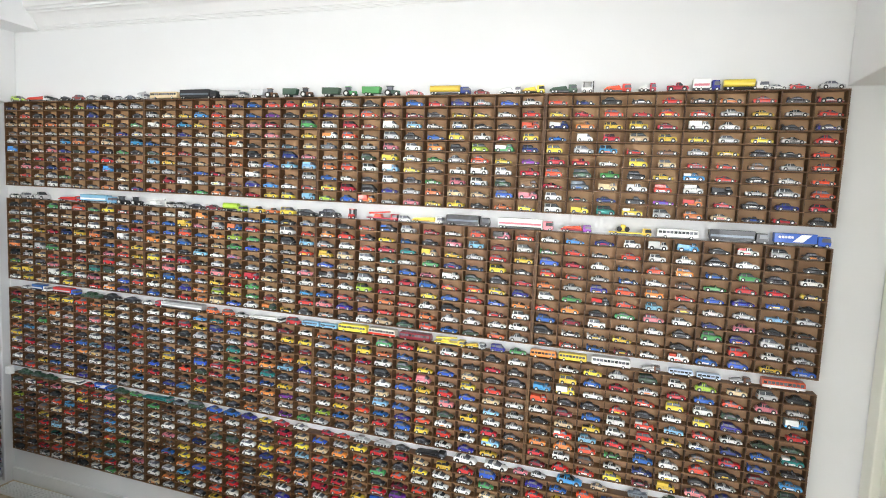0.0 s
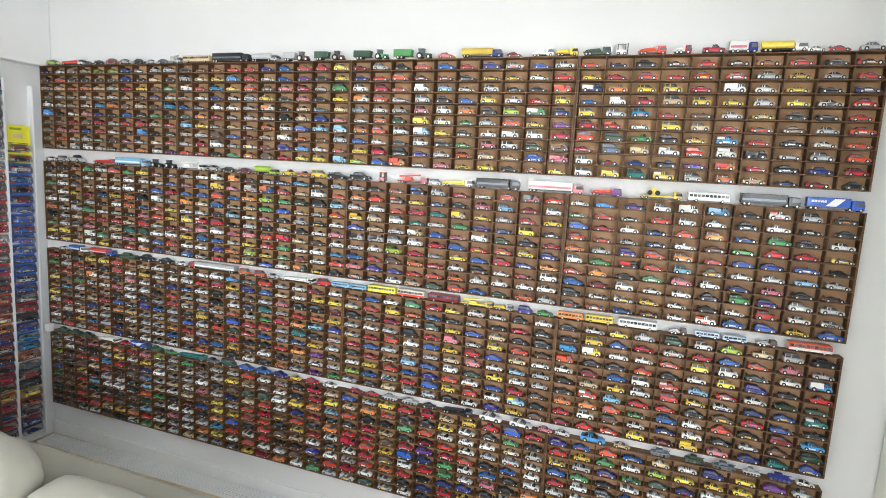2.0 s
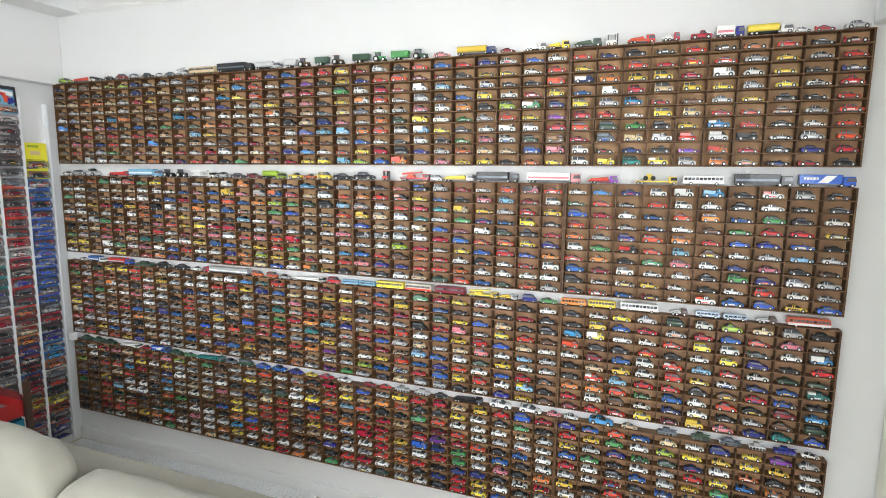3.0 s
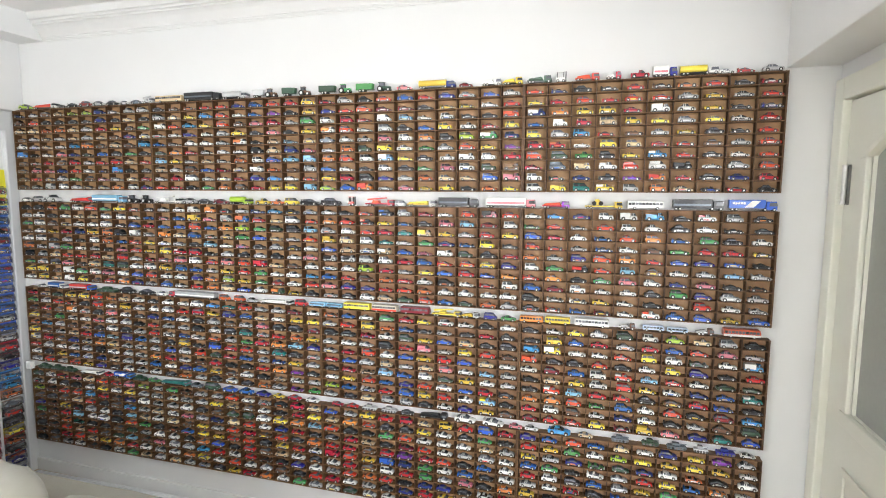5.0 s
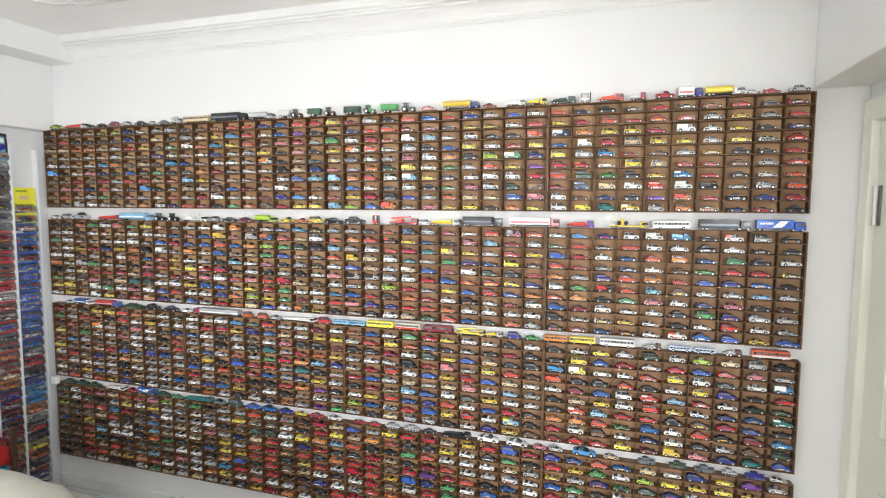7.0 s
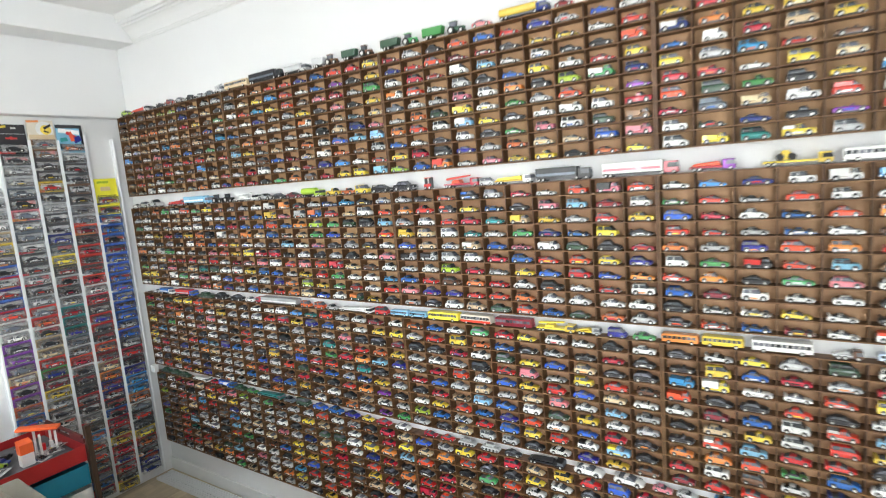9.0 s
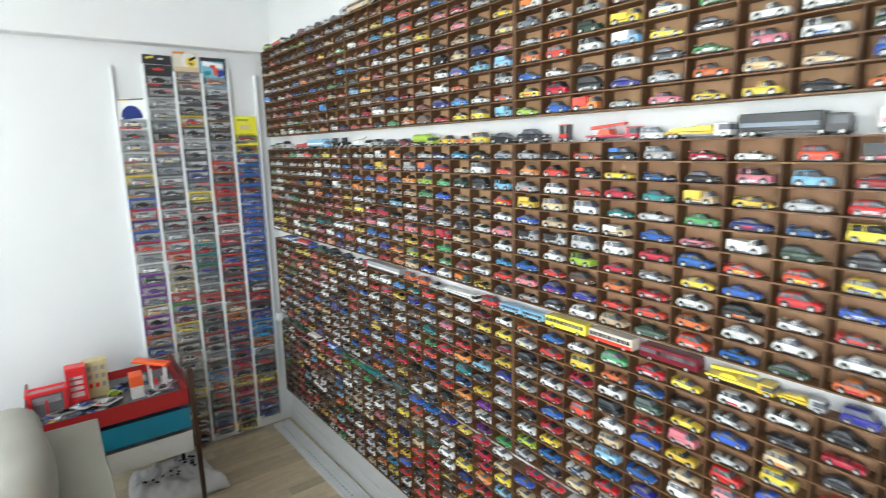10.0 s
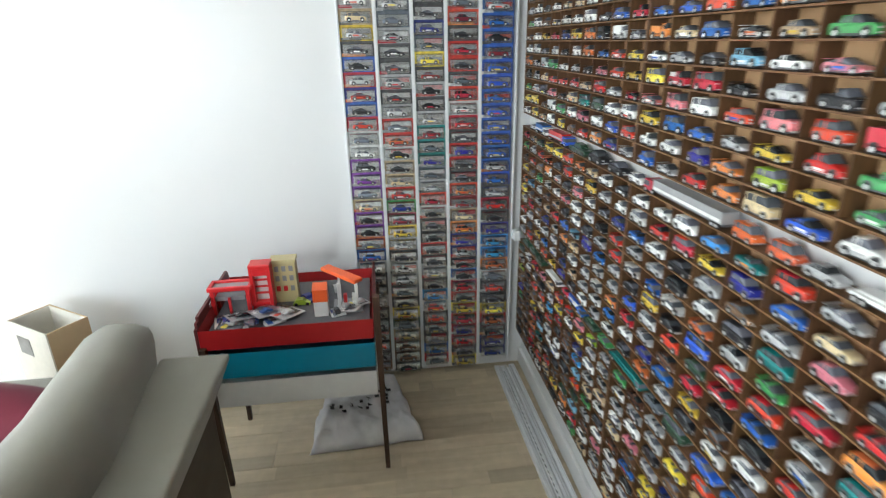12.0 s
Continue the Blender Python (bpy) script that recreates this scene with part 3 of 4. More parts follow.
for k in range(16):
    px, py = (-2.69 + 0.022 * (k % 3) - 0.04 * (k // 6), 1.065 + 0.019 * k) if k < 12 else (-2.70 - 0.03 * (k % 2), 1.44 + 0.025 * (k - 12))
    pk = thing("toy_packet", px, py, TZ + 0.002 + 0.0055 * (k % 4), "clear toy packet with a printed card", "packet", "packets on the tray")
    pk.rotation_euler = (radians(4 * math.sin(k * 2.3)), radians(-5 + 4 * math.sin(k * 1.7)), radians(15 - 23 * (k % 4) + 7 * (k % 3)))
    w, d = (0.05, 0.036) if k < 12 else (0.034, 0.026)
    block("card", -w, w, -d, d, 0.0, 0.0014, PAINT["wkasikkswkaswsws"[k]], pk)
    block("printed_field", -w * 0.8, w * 0.1, -d * 0.8, d * 0.6, 0.0015, 0.0021, PAINT["iswakbasikakisak"[k]], pk)
    block("printed_band", w * 0.2, w * 0.85, -d * 0.7, -d * 0.2, 0.0015, 0.0021, PAINT["rwykwsrwbwsrawky"[k]], pk)
    block("blister", -w * 0.6, w * 0.65, -d * 0.65, d * 0.65, 0.0023, 0.016, PACKET, pk, soft=0.004)
    bm = bmesh.new()
    prism(bm, [(-0.022, 0.003), (0.022, 0.003), (0.023, 0.007), (0.01, 0.0085), (0.004, 0.0135), (-0.012, 0.0135), (-0.021, 0.008)], -0.009, 0.009)
    part("toy", bm, PAINT["bisksaabkswwkskw"[k]], pk)
for k, (x, y, c) in enumerate(((-2.815, 1.33, "i"), (-2.785, 1.31, "l"), (-2.855, 1.36, "k"), (-2.885, 1.43, "s"))):
    b = bmesh.new()
    prism(b, [(-0.03, 0.003), (0.03, 0.003), (0.032, 0.012), (0.015, 0.014), (0.006, 0.024), (-0.016, 0.024), (-0.027, 0.013)], -0.013, 0.013)
    for wx in (-0.02, 0.02):
        rod(b, wx, 0, 0.006, 0.006, 0.028, "y", 10, 1)
    c1 = part("toy_car", b, [PAINT[c], TYRE])
    c1.matrix_world = pose(x, y, TZ + 0.0005, 0, 0, 40 + 50 * k)
    tagged(c1, SHADES[c] + " loose toy car on the tray", "toy car", "cars on the tray")

# ---- vehicles: shapes ----


def loft(bm, rows, mi_side, mi_top, roof=None):
    """Rounded sections along a body: x, z low, z high, half width low, half width high."""
    prev, skin = None, []
    for x, z0, z1, w0, w1 in rows:
        half = [(w0 * 0.95, 0.0), (w0 * 1.02, 0.38), (w0 * 1.0, 0.64), (w0 * 0.4 + w1 * 0.6, 0.9), (w1 * 0.86, 1.0)]
        r = [bm.verts.new((x, -w, z0 + (z1 - z0) * f)) for w, f in half] + [bm.verts.new((x, w, z0 + (z1 - z0) * f)) for w, f in half[::-1]]
        if prev:
            for i in range(10):
                j = (i + 1) % 10
                f = bm.faces.new((prev[i], prev[j], r[j], r[i]))
                top = i in (3, 4, 5)
                f.material_index = mi_top if top and (roof is None or (pz >= roof and z1 >= roof)) else (mi_side if not top or roof is not None else mi_top)
                skin.append(f)
        else:
            f = bm.faces.new(r[::-1])
            f.material_index = mi_side
            skin.append(f)
        prev, pz = r, z1
    f = bm.faces.new(prev)
    f.material_index = mi_side
    skin.append(f)
    bmesh.ops.recalc_face_normals(bm, faces=skin)
    for f in skin:
        f.smooth = True
        for e in f.edges:
            e.smooth = not (len(e.link_faces) == 2 and e.link_faces[0].normal.angle(e.link_faces[1].normal, 0) > 0.75)


def wheel_mesh(bm, x, y, r, mi_t, mi_h, side):
    rod(bm, x, y, r, r, 0.0052, "y", 12, mi_t)
    rod(bm, x, y + side * 0.0021, r, r * 0.54, 0.0018, "y", 10, mi_h)


# lower body and cabin sections by kind, for a vehicle 1 long
CARS = {
    "sports": (0.205, 0.072, [(-0.5, 0.09, 0.17, 0.9), (-0.47, 0.06, 0.235, 1), (-0.3, 0.05, 0.25, 1), (-0.05, 0.045, 0.215, 0.98), (0.2, 0.045, 0.2, 1), (0.42, 0.05, 0.16, 0.95), (0.5, 0.07, 0.115, 0.78)],
               [(-0.36, 0.24, 0.25), (-0.14, 0.22, 0.325), (0.0, 0.21, 0.33), (0.22, 0.2, 0.205)]),
    "coupe": (0.2, 0.078, [(-0.5, 0.1, 0.2, 0.92), (-0.47, 0.06, 0.245, 1), (-0.2, 0.05, 0.245, 1), (0.1, 0.05, 0.235, 1), (0.36, 0.05, 0.215, 0.98), (0.48, 0.06, 0.17, 0.9), (0.5, 0.09, 0.13, 0.84)],
              [(-0.4, 0.24, 0.25), (-0.2, 0.24, 0.345), (0.02, 0.235, 0.35), (0.2, 0.23, 0.235)]),
    "sedan": (0.205, 0.08, [(-0.5, 0.09, 0.22, 0.93), (-0.48, 0.055, 0.26, 1), (-0.2, 0.05, 0.26, 1), (0.12, 0.05, 0.255, 1), (0.4, 0.05, 0.235, 0.98), (0.49, 0.06, 0.2, 0.93), (0.5, 0.09, 0.15, 0.9)],
              [(-0.36, 0.255, 0.262), (-0.25, 0.255, 0.38), (0.05, 0.255, 0.385), (0.19, 0.25, 0.255)]),
    "hatchback": (0.23, 0.085, [(-0.5, 0.09, 0.24, 0.93), (-0.48, 0.055, 0.29, 1), (-0.2, 0.05, 0.285, 1), (0.15, 0.05, 0.275, 1), (0.4, 0.05, 0.24, 0.97), (0.49, 0.07, 0.19, 0.9), (0.5, 0.1, 0.15, 0.85)],
                  [(-0.49, 0.28, 0.3), (-0.38, 0.28, 0.42), (0.05, 0.275, 0.43), (0.24, 0.265, 0.27)]),
    "racer": (0.22, 0.085, [(-0.5, 0.07, 0.2, 0.8), (-0.46, 0.05, 0.25, 0.95), (-0.32, 0.045, 0.22, 0.98), (-0.1, 0.04, 0.18, 0.9), (0.1, 0.04, 0.17, 0.85), (0.32, 0.04, 0.15, 0.9), (0.5, 0.05, 0.08, 0.7)],
              [(-0.3, 0.2, 0.21), (-0.14, 0.18, 0.29), (0.02, 0.17, 0.28), (0.16, 0.16, 0.17)]),
    "saloon": (0.215, 0.085, [(-0.5, 0.1, 0.16, 0.85), (-0.44, 0.05, 0.26, 0.95), (-0.25, 0.05, 0.3, 1), (0.1, 0.05, 0.29, 1), (0.3, 0.05, 0.26, 0.95), (0.45, 0.05, 0.2, 0.9), (0.5, 0.09, 0.13, 0.8)],
               [(-0.36, 0.28, 0.29), (-0.2, 0.29, 0.43), (0.02, 0.29, 0.44), (0.17, 0.27, 0.28)]),
    "roadster": (0.2, 0.08, [(-0.5, 0.1, 0.19, 0.9), (-0.46, 0.06, 0.24, 1), (-0.2, 0.05, 0.235, 1), (0.1, 0.05, 0.23, 1), (0.36, 0.05, 0.2, 0.96), (0.48, 0.06, 0.16, 0.88), (0.5, 0.09, 0.12, 0.8)],
                 [(-0.02, 0.235, 0.24), (0.02, 0.235, 0.31), (0.06, 0.235, 0.31), (0.14, 0.23, 0.235)]),
    "truck": (0.225, 0.09, [(-0.5, 0.1, 0.16, 0.9), (-0.49, 0.09, 0.17, 0.95), (0.1, 0.09, 0.17, 0.95), (0.14, 0.06, 0.3, 1), (0.44, 0.06, 0.3, 1), (0.5, 0.08, 0.2, 0.95)],
              [(0.13, 0.29, 0.3), (0.17, 0.29, 0.44), (0.36, 0.29, 0.45), (0.44, 0.28, 0.285)]),
    "suv": (0.24, 0.1, [(-0.5, 0.12, 0.3, 0.95), (-0.48, 0.08, 0.34, 1), (0.0, 0.075, 0.335, 1), (0.2, 0.075, 0.33, 1), (0.46, 0.08, 0.31, 0.97), (0.5, 0.12, 0.22, 0.92)],
            [(-0.48, 0.33, 0.35), (-0.44, 0.33, 0.5), (0.1, 0.33, 0.51), (0.22, 0.325, 0.33)]),
    "van": (0.25, 0.085, [(-0.5, 0.08, 0.3, 0.97), (-0.49, 0.055, 0.34, 1), (0.0, 0.05, 0.34, 1), (0.3, 0.05, 0.335, 1), (0.46, 0.055, 0.27, 0.96), (0.5, 0.09, 0.18, 0.9)],
            [(-0.49, 0.34, 0.35), (-0.47, 0.34, 0.52), (0.18, 0.34, 0.53), (0.36, 0.325, 0.33)]),
    "pickup": (0.22, 0.09, [(-0.5, 0.1, 0.27, 0.95), (-0.49, 0.07, 0.29, 1), (-0.1, 0.06, 0.285, 1), (0.2, 0.06, 0.28, 1), (0.45, 0.065, 0.265, 0.97), (0.5, 0.1, 0.19, 0.92)],
               [(-0.11, 0.28, 0.29), (-0.07, 0.28, 0.43), (0.12, 0.28, 0.44), (0.24, 0.275, 0.28)]),
}


def body_bm(bm, kind, L, decal):
    hw, wr, low, cab = CARS[kind]
    W = L * hw
    loft(bm, [(x * L, z0 * L, z1 * L, W * k, W * k * 0.86) for x, z0, z1, k in low], 0, 0)
    box(bm, -0.44 * L, 0.43 * L, -W * 0.8, W * 0.8, 0.03 * L, 0.075 * L, 3)
    box(bm, 0.455 * L, 0.505 * L, -W * 0.8, W * 0.8, 0.075 * L, 0.1 * L, 4)
    box(bm, -0.51 * L, -0.46 * L, -W * 0.8, W * 0.8, 0.085 * L, 0.115 * L, 4)
    for x in (-0.31 * L, 0.31 * L):
        for s in (-1, 1):
            rod(bm, x, s * (W * 1.02 - 0.0007), wr * L * 1.3, wr * L * 1.26, 0.0024, "y", 12, 3)
    nose, tail = low[-2], low[0]
    for s in (-1, 1):
        y0, y1 = sorted((s * W * nose[3] * 0.5, s * W * nose[3] * 0.8))
        box(bm, nose[0] * L - 0.001, nose[0] * L + 0.0012, y0, y1, nose[2] * L * 0.74, nose[2] * L * 0.93, 4)
        box(bm, tail[0] * L - 0.0006, tail[0] * L + 0.001, y0, y1, tail[2] * L * 0.74, tail[2] * L * 0.92, 5)
        y0, y1 = sorted((s * W * 0.94, s * W * 1.028))
        box(bm, -0.19 * L, 0.19 * L, y0, y1, 0.052 * L, 0.078 * L, 3)
        if kind not in ("truck", "racer"):
            for x in (-0.12, 0.13):
                box(bm, x * L, x * L + 0.0005, y0, y1 - s * 0.00005, 0.085 * L, max(c[1] for c in cab) * L * 0.86, 3)
    zb = max(c[1] for c in cab) * L
    zr = max(c[2] for c in cab) * L
    for x in ((cab[1][0] + cab[2][0]) / 2, cab[1][0] + 0.01):
        for s in (-1, 1):
            y0, y1 = sorted((s * W * 0.71, s * W * 0.885))
            if kind != "racer":
                prism(bm, [(x * L - 0.0008, zb - 0.001), (x * L + 0.0012, zb - 0.001), (x * L + 0.0012, zr - 0.0006), (x * L - 0.0008, zr - 0.0006)], y0 if s > 0 else y0 + 0.0, y1, 0)
    if kind in ("sports", "racer"):
        box(bm, -0.5 * L, -0.42 * L, -W * 0.95, W * 0.95, 0.29 * L, 0.302 * L, 0)
        for y in (-0.6, 0.55):
            box(bm, -0.48 * L, -0.45 * L, W * y, W * (y + 0.06), 0.23 * L, 0.29 * L, 3)
    if kind == "truck":
        prism(bm, [(-0.49 * L, 0.172 * L), (0.1 * L, 0.172 * L), (0.1 * L, (0.47 if decal else 0.36) * L), (-0.49 * L, (0.46 if decal else 0.4) * L)], -W * 0.96, W * 0.96, 5)
    if kind == "roadster":
        for y in (-0.5, 0.12):
            box(bm, -0.2 * L, -0.14 * L, W * y, W * (y + 0.38), 0.22 * L, 0.285 * L, 3)
    if kind == "van" and decal:
        box(bm, -0.47 * L, 0.14 * L, -W * 0.93, W * 0.93, 0.335 * L, 0.5 * L, 0)
    if kind == "pickup" and decal:
        box(bm, -0.47 * L, -0.13 * L, -W * 0.8, W * 0.8, 0.27 * L, 0.4 * L, 5)
    elif kind == "pickup":
        box(bm, -0.46 * L, -0.13 * L, -W * 0.72, W * 0.72, 0.28 * L, 0.292 * L, 3)
    if decal and kind != "truck":
        for s in (-1, 1):
            y0, y1 = sorted((s * W * 0.98, s * W * 1.035))
            box(bm, -0.2 * L, 0.1 * L, y0, y1, 0.115 * L, 0.165 * L, 5)
            box(bm, -0.36 * L, 0.36 * L, y0, y1 - 0.0001 if s > 0 else y1, 0.09 * L, 0.1 * L, 5)


def cabin_bm(bm, kind, L):
    hw, wr, low, cab = CARS[kind]
    W = L * hw
    loft(bm, [(x * L, z0 * L - 0.001, z1 * L, W * 0.86, W * (0.68 if i in (1, 2) else 0.8)) for i, (x, z0, z1) in enumerate(cab)], 1, 0, roof=max(c[2] for c in cab) * L * 0.96)


def axles(kind, L):
    hw, wr, low, cab = CARS[kind]
    W = L * hw
    return [(x * L, s * (W - 0.0013), wr * L * 1.08, s) for x in (-0.31, 0.31) for s in (-1, 1)]


SINGLE, APART, WHEELS = {}, {}, {}
for kind in CARS:
    for decal in (0, 1):
        L = 0.07 if kind not in ("van", "suv") else 0.064
        bm = bmesh.new()
        body_bm(bm, kind, L, decal)
        cabin_bm(bm, kind, L)
        for x, y, r, s in axles(kind, L):
            wheel_mesh(bm, x, y, r, 2, 4, s)
        SINGLE[kind, decal] = mesh_of("toy_" + kind, bm, [PAINT["w"], GLASSCAR, TYRE, CHASSIS, HUB, PAINT["w"]])
        bm = bmesh.new()
        body_bm(bm, kind, L, decal)
        b = bmesh.new()
        cabin_bm(b, kind, L)
        APART[kind, decal] = (mesh_of("body", bm, [PAINT["w"], GLASSCAR, TYRE, CHASSIS, HUB, PAINT["w"]]), mesh_of("cabin", b, [PAINT["w"], GLASSCAR]))
    for s in (-1, 1):
        bm = bmesh.new()
        wheel_mesh(bm, 0, 0, axles(kind, L)[0][2], 0, 1, s)
        WHEELS[kind, s] = mesh_of("wheel", bm, [TYRE, HUB])


def own(ob, slot, material):
    ob.material_slots[slot].link = "OBJECT"
    ob.material_slots[slot].material = material


DECALS = "wwwwykrbso"


def toy_car(kind, c, x, y, z, rz=0.0, scale=1.0, apart=False, decal=None, group="cars in the racks", where="in a rack cell"):
    decal = (random.random() < 0.3) * 1 if decal is None else decal
    second = PAINT[c if kind == "truck" and random.random() < 0.6 else random.choice(DECALS.replace(c, "s"))]
    name = {"racer": "toy_race_car", "sports": "toy_sports_car", "suv": "toy_suv"}.get(kind, "toy_" + kind)
    if apart:
        root = new(name)
        root.empty_display_size = 0.02
        bo, wi = new("body", APART[kind, decal][0]), new("cabin", APART[kind, decal][1])
        own(bo, 0, PAINT[c]), own(bo, 5, second), own(wi, 0, PAINT[c])
        for o in (bo, wi):
            o.parent = root
        for ax, ay, r, s in axles(kind, 0.07 if kind not in ("van", "suv") else 0.064):
            w = new("wheel", WHEELS[kind, s])
            w.parent, w.location = root, (ax, ay, 0)
    else:
        root = new(name, SINGLE[kind, decal])
        own(root, 0, PAINT[c]), own(root, 5, second)
    root.matrix_world = pose(x, y, z, 0, 0, rz) @ Matrix.Diagonal((scale, scale, scale, 1))
    words = {"racer": "racing car", "sports": "sports car", "suv": "off-roader"}.get(kind, kind)
    stripe = "striped " if decal and kind not in ("van", "pickup", "truck") else ""
    return tagged(root, f"{SHADES[c]} {stripe}die-cast toy {words} {where}", "toy car", group)


def lorry_like(kind, cc, x, z, length, shelf, turn=0):
    """The longer vehicles on top of the racks, built to length, facing +x."""
    L, W = length, min(0.017, max(0.012, length * 0.14))
    c1, c2 = PAINT[cc[0]], PAINT[cc[-1]]
    names = dict(lorry="toy_lorry", tanker="toy_tanker", flatbed="toy_flatbed_truck", bus="toy_bus", crane="toy_crane_truck", tractor="toy_tractor", trailer="toy_trailer",
                 tank="toy_tank", forklift="toy_forklift", loader="toy_low_loader")
    words = names[kind].replace("_", " ")
    root = thing(names[kind], x, 2.216 + random.uniform(-0.003, 0.003), z, f"{SHADES[cc[0]]} {words} standing on {shelf}", words.split()[-1], "vehicles on the rack tops")
    root.rotation_euler = (0, 0, radians(turn + random.gauss(0, 0.8)))
    r = 0.006

    def wheels(xs, rad=r, wide=W):
        for wx in xs:
            for s in (-1, 1):
                bm = bmesh.new()
                wheel_mesh(bm, wx, s * (wide - 0.002), rad, 0, 1, s)
                part("wheel", bm, [TYRE, HUB], root)

    def cab(x0, x1, h, material):
        bm = bmesh.new()
        prism(bm, [(x0, 0.005), (x1, 0.005), (x1, h * 0.5), (x1 - 0.003, h), (x0, h)], -W, W)
        bevel(bm, 0.0012, 1)
        c = part("cab", bm, material, root)
        bm = bmesh.new()
        prism(bm, [(x0 + (x1 - x0) * 0.25, h * 0.52), (x1 + 0.0006, h * 0.52), (x1 - 0.002, h * 0.88), (x0 + (x1 - x0) * 0.3, h * 0.88)], -W - 0.0005, W + 0.0005)
        part("window", bm, GLASSCAR, c)

    if kind == "bus":
        h = min(0.034, L * 0.3)
        bm = bmesh.new()
        prism(bm, [(-L / 2, 0.006), (L / 2, 0.006), (L / 2, h * 0.6), (L / 2 - 0.003, h), (-L / 2 + 0.002, h), (-L / 2, h * 0.9)], -W, W)
        bevel(bm, 0.0015, 1)
        part("body", bm, c1, root)
        if cc[0] in "xz":
            block("skirt", -L / 2 + 0.001, L / 2 - 0.001, -W - 0.0008, W + 0.0008, 0.007, h * 0.45, PAINT["w" if cc[0] == "x" else "r"], root)
        n = max(4, int(L / 0.013))
        for k in range(n):
            a = -L / 2 + 0.004 + (L - 0.008) * k / n
            block("window", a, a + (L - 0.008) / n - 0.002, -W - 0.0006, W + 0.0006, h * 0.55, h * 0.82, GLASSCAR, root)
        wheels((-L * 0.3, L * 0.32))
    elif kind in ("lorry", "tanker"):
        h, cl = (0.042 if kind == "lorry" else 0.034), min(0.036, L * 0.3)
        if shelf.startswith("the third") or shelf.startswith("the lowest"):
            h *= 0.8
        cab(L / 2 - cl, L / 2, h * 0.86, c2 if cc != "bb" else c1)
        bm = bmesh.new()
        if kind == "lorry":
            box(bm, -L / 2, L / 2 - cl - 0.003, -W, W, 0.011, h)
            bevel(bm, 0.001, 1)
        else:
            rod(bm, (-cl - 0.003) / 2, 0, 0.012 + h * 0.38, h * 0.4, L - cl - 0.003, "x", 32)
        bo = part("load_body", bm, c1, root)
        if cc == "bb":
            bm = bmesh.new()
            xm, xe = -L / 2 + (L - cl) * 0.42, L / 2 - cl - 0.006
            prism(bm, [(xm, 0.014), (xm + 0.03, 0.014), (xm + 0.055, h - 0.003), (xm + 0.025, h - 0.003)], -W - 0.0006, W + 0.0006)
            part("painted_flash", bm, PAINT["w"], bo, "white diagonal flash")
            for k in range(5):
                block("print", -L / 2 + 0.012 + 0.009 * k, -L / 2 + 0.019 + 0.009 * k, -W - 0.0005, W + 0.0005, h * 0.6, h * 0.78, PAINT["w"], bo, "white unreadable lettering")
        elif kind == "lorry":
            block("stripe", -L / 2 + 0.004, L / 2 - cl - 0.008, -W - 0.0005, W + 0.0005, h * 0.42, h * 0.6, PAINT[{"k": "a", "r": "s", "c": "w", "w": "p", "b": "w"}.get(cc[0], "w")], bo)
        block("chassis", -L / 2 + 0.002, L / 2 - cl + 0.002, -W * 0.7, W * 0.7, 0.006, 0.012, CHASSIS, root)
        wheels((-L / 2 + 0.012, -L / 2 + 0.026, L / 2 - cl - 0.004, L / 2 - 0.01))
    elif kind in ("flatbed", "crane", "loader"):
        cl = min(0.03, L * 0.34)
        tall = 0.85 if (shelf.startswith("the third") or shelf.startswith("the lowest")) else 1.0
        cab(L / 2 - cl, L / 2, 0.03 * tall, c2 if kind == "loader" else c1)
        block("bed", -L / 2, L / 2 - cl - 0.001, -W, W, 0.009, 0.014, c2, root, soft=0.0008)
        block("chassis", -L / 2 + 0.003, L / 2 - cl, -W * 0.7, W * 0.7, 0.005, 0.009, CHASSIS, root)
        if kind == "crane":
            bm = bmesh.new()
            prism(bm, [(-L * 0.28, 0.0145), (-L * 0.02, 0.0145), (-L * 0.06, 0.027 * tall), (-L * 0.24, 0.027 * tall)], -W * 0.8, W * 0.8)
            part("turret", bm, c1, root)
            bm = bmesh.new()
            prism(bm, [(-L * 0.46, 0.026 * tall), (L * 0.22, 0.036 * tall), (L * 0.22, 0.041 * tall), (-L * 0.46, 0.034 * tall)], -W * 0.3, W * 0.3)
            part("boom", bm, c1, root)
        elif kind == "loader":
            bm = bmesh.new()
            prism(bm, [(-L * 0.3, 0.016), (-L * 0.02, 0.016), (-L * 0.06, 0.026), (-L * 0.12, 0.04), (-L * 0.22, 0.04), (-L * 0.24, 0.028)], -W * 0.7, W * 0.7)
            part("digger", bm, c1, root)
            for wx in (-L * 0.25, -L * 0.07):
                for s in (-1, 1):
                    bm = bmesh.new()
                    rod(bm, wx, s * W * 0.8, 0.0235, 0.009, 0.005, "y", 12)
                    part("digger_wheel", bm, TYRE, root)
        else:
            bm = bmesh.new()
            prism(bm, [(-L / 2 + 0.004, 0.0145), (L / 2 - cl - 0.004, 0.0145), (L / 2 - cl - 0.01, 0.026 * tall), (-L / 2 + 0.01, 0.021 * tall)], -W * 0.8, W * 0.8)
            bevel(bm, 0.0015, 1)
            part("load", bm, c2 if cc[0] != cc[-1] else c1, root)
        wheels((-L / 2 + 0.012, -L / 2 + 0.025, L / 2 - 0.011))
    elif kind == "tractor":
        bm = bmesh.new()
        prism(bm, [(-L * 0.35, 0.012), (L * 0.42, 0.01), (L * 0.44, 0.022), (-L * 0.02, 0.025), (-L * 0.35, 0.024)], -W * 0.55, W * 0.55)
        bevel(bm, 0.001, 1)
        part("body", bm, c1, root)
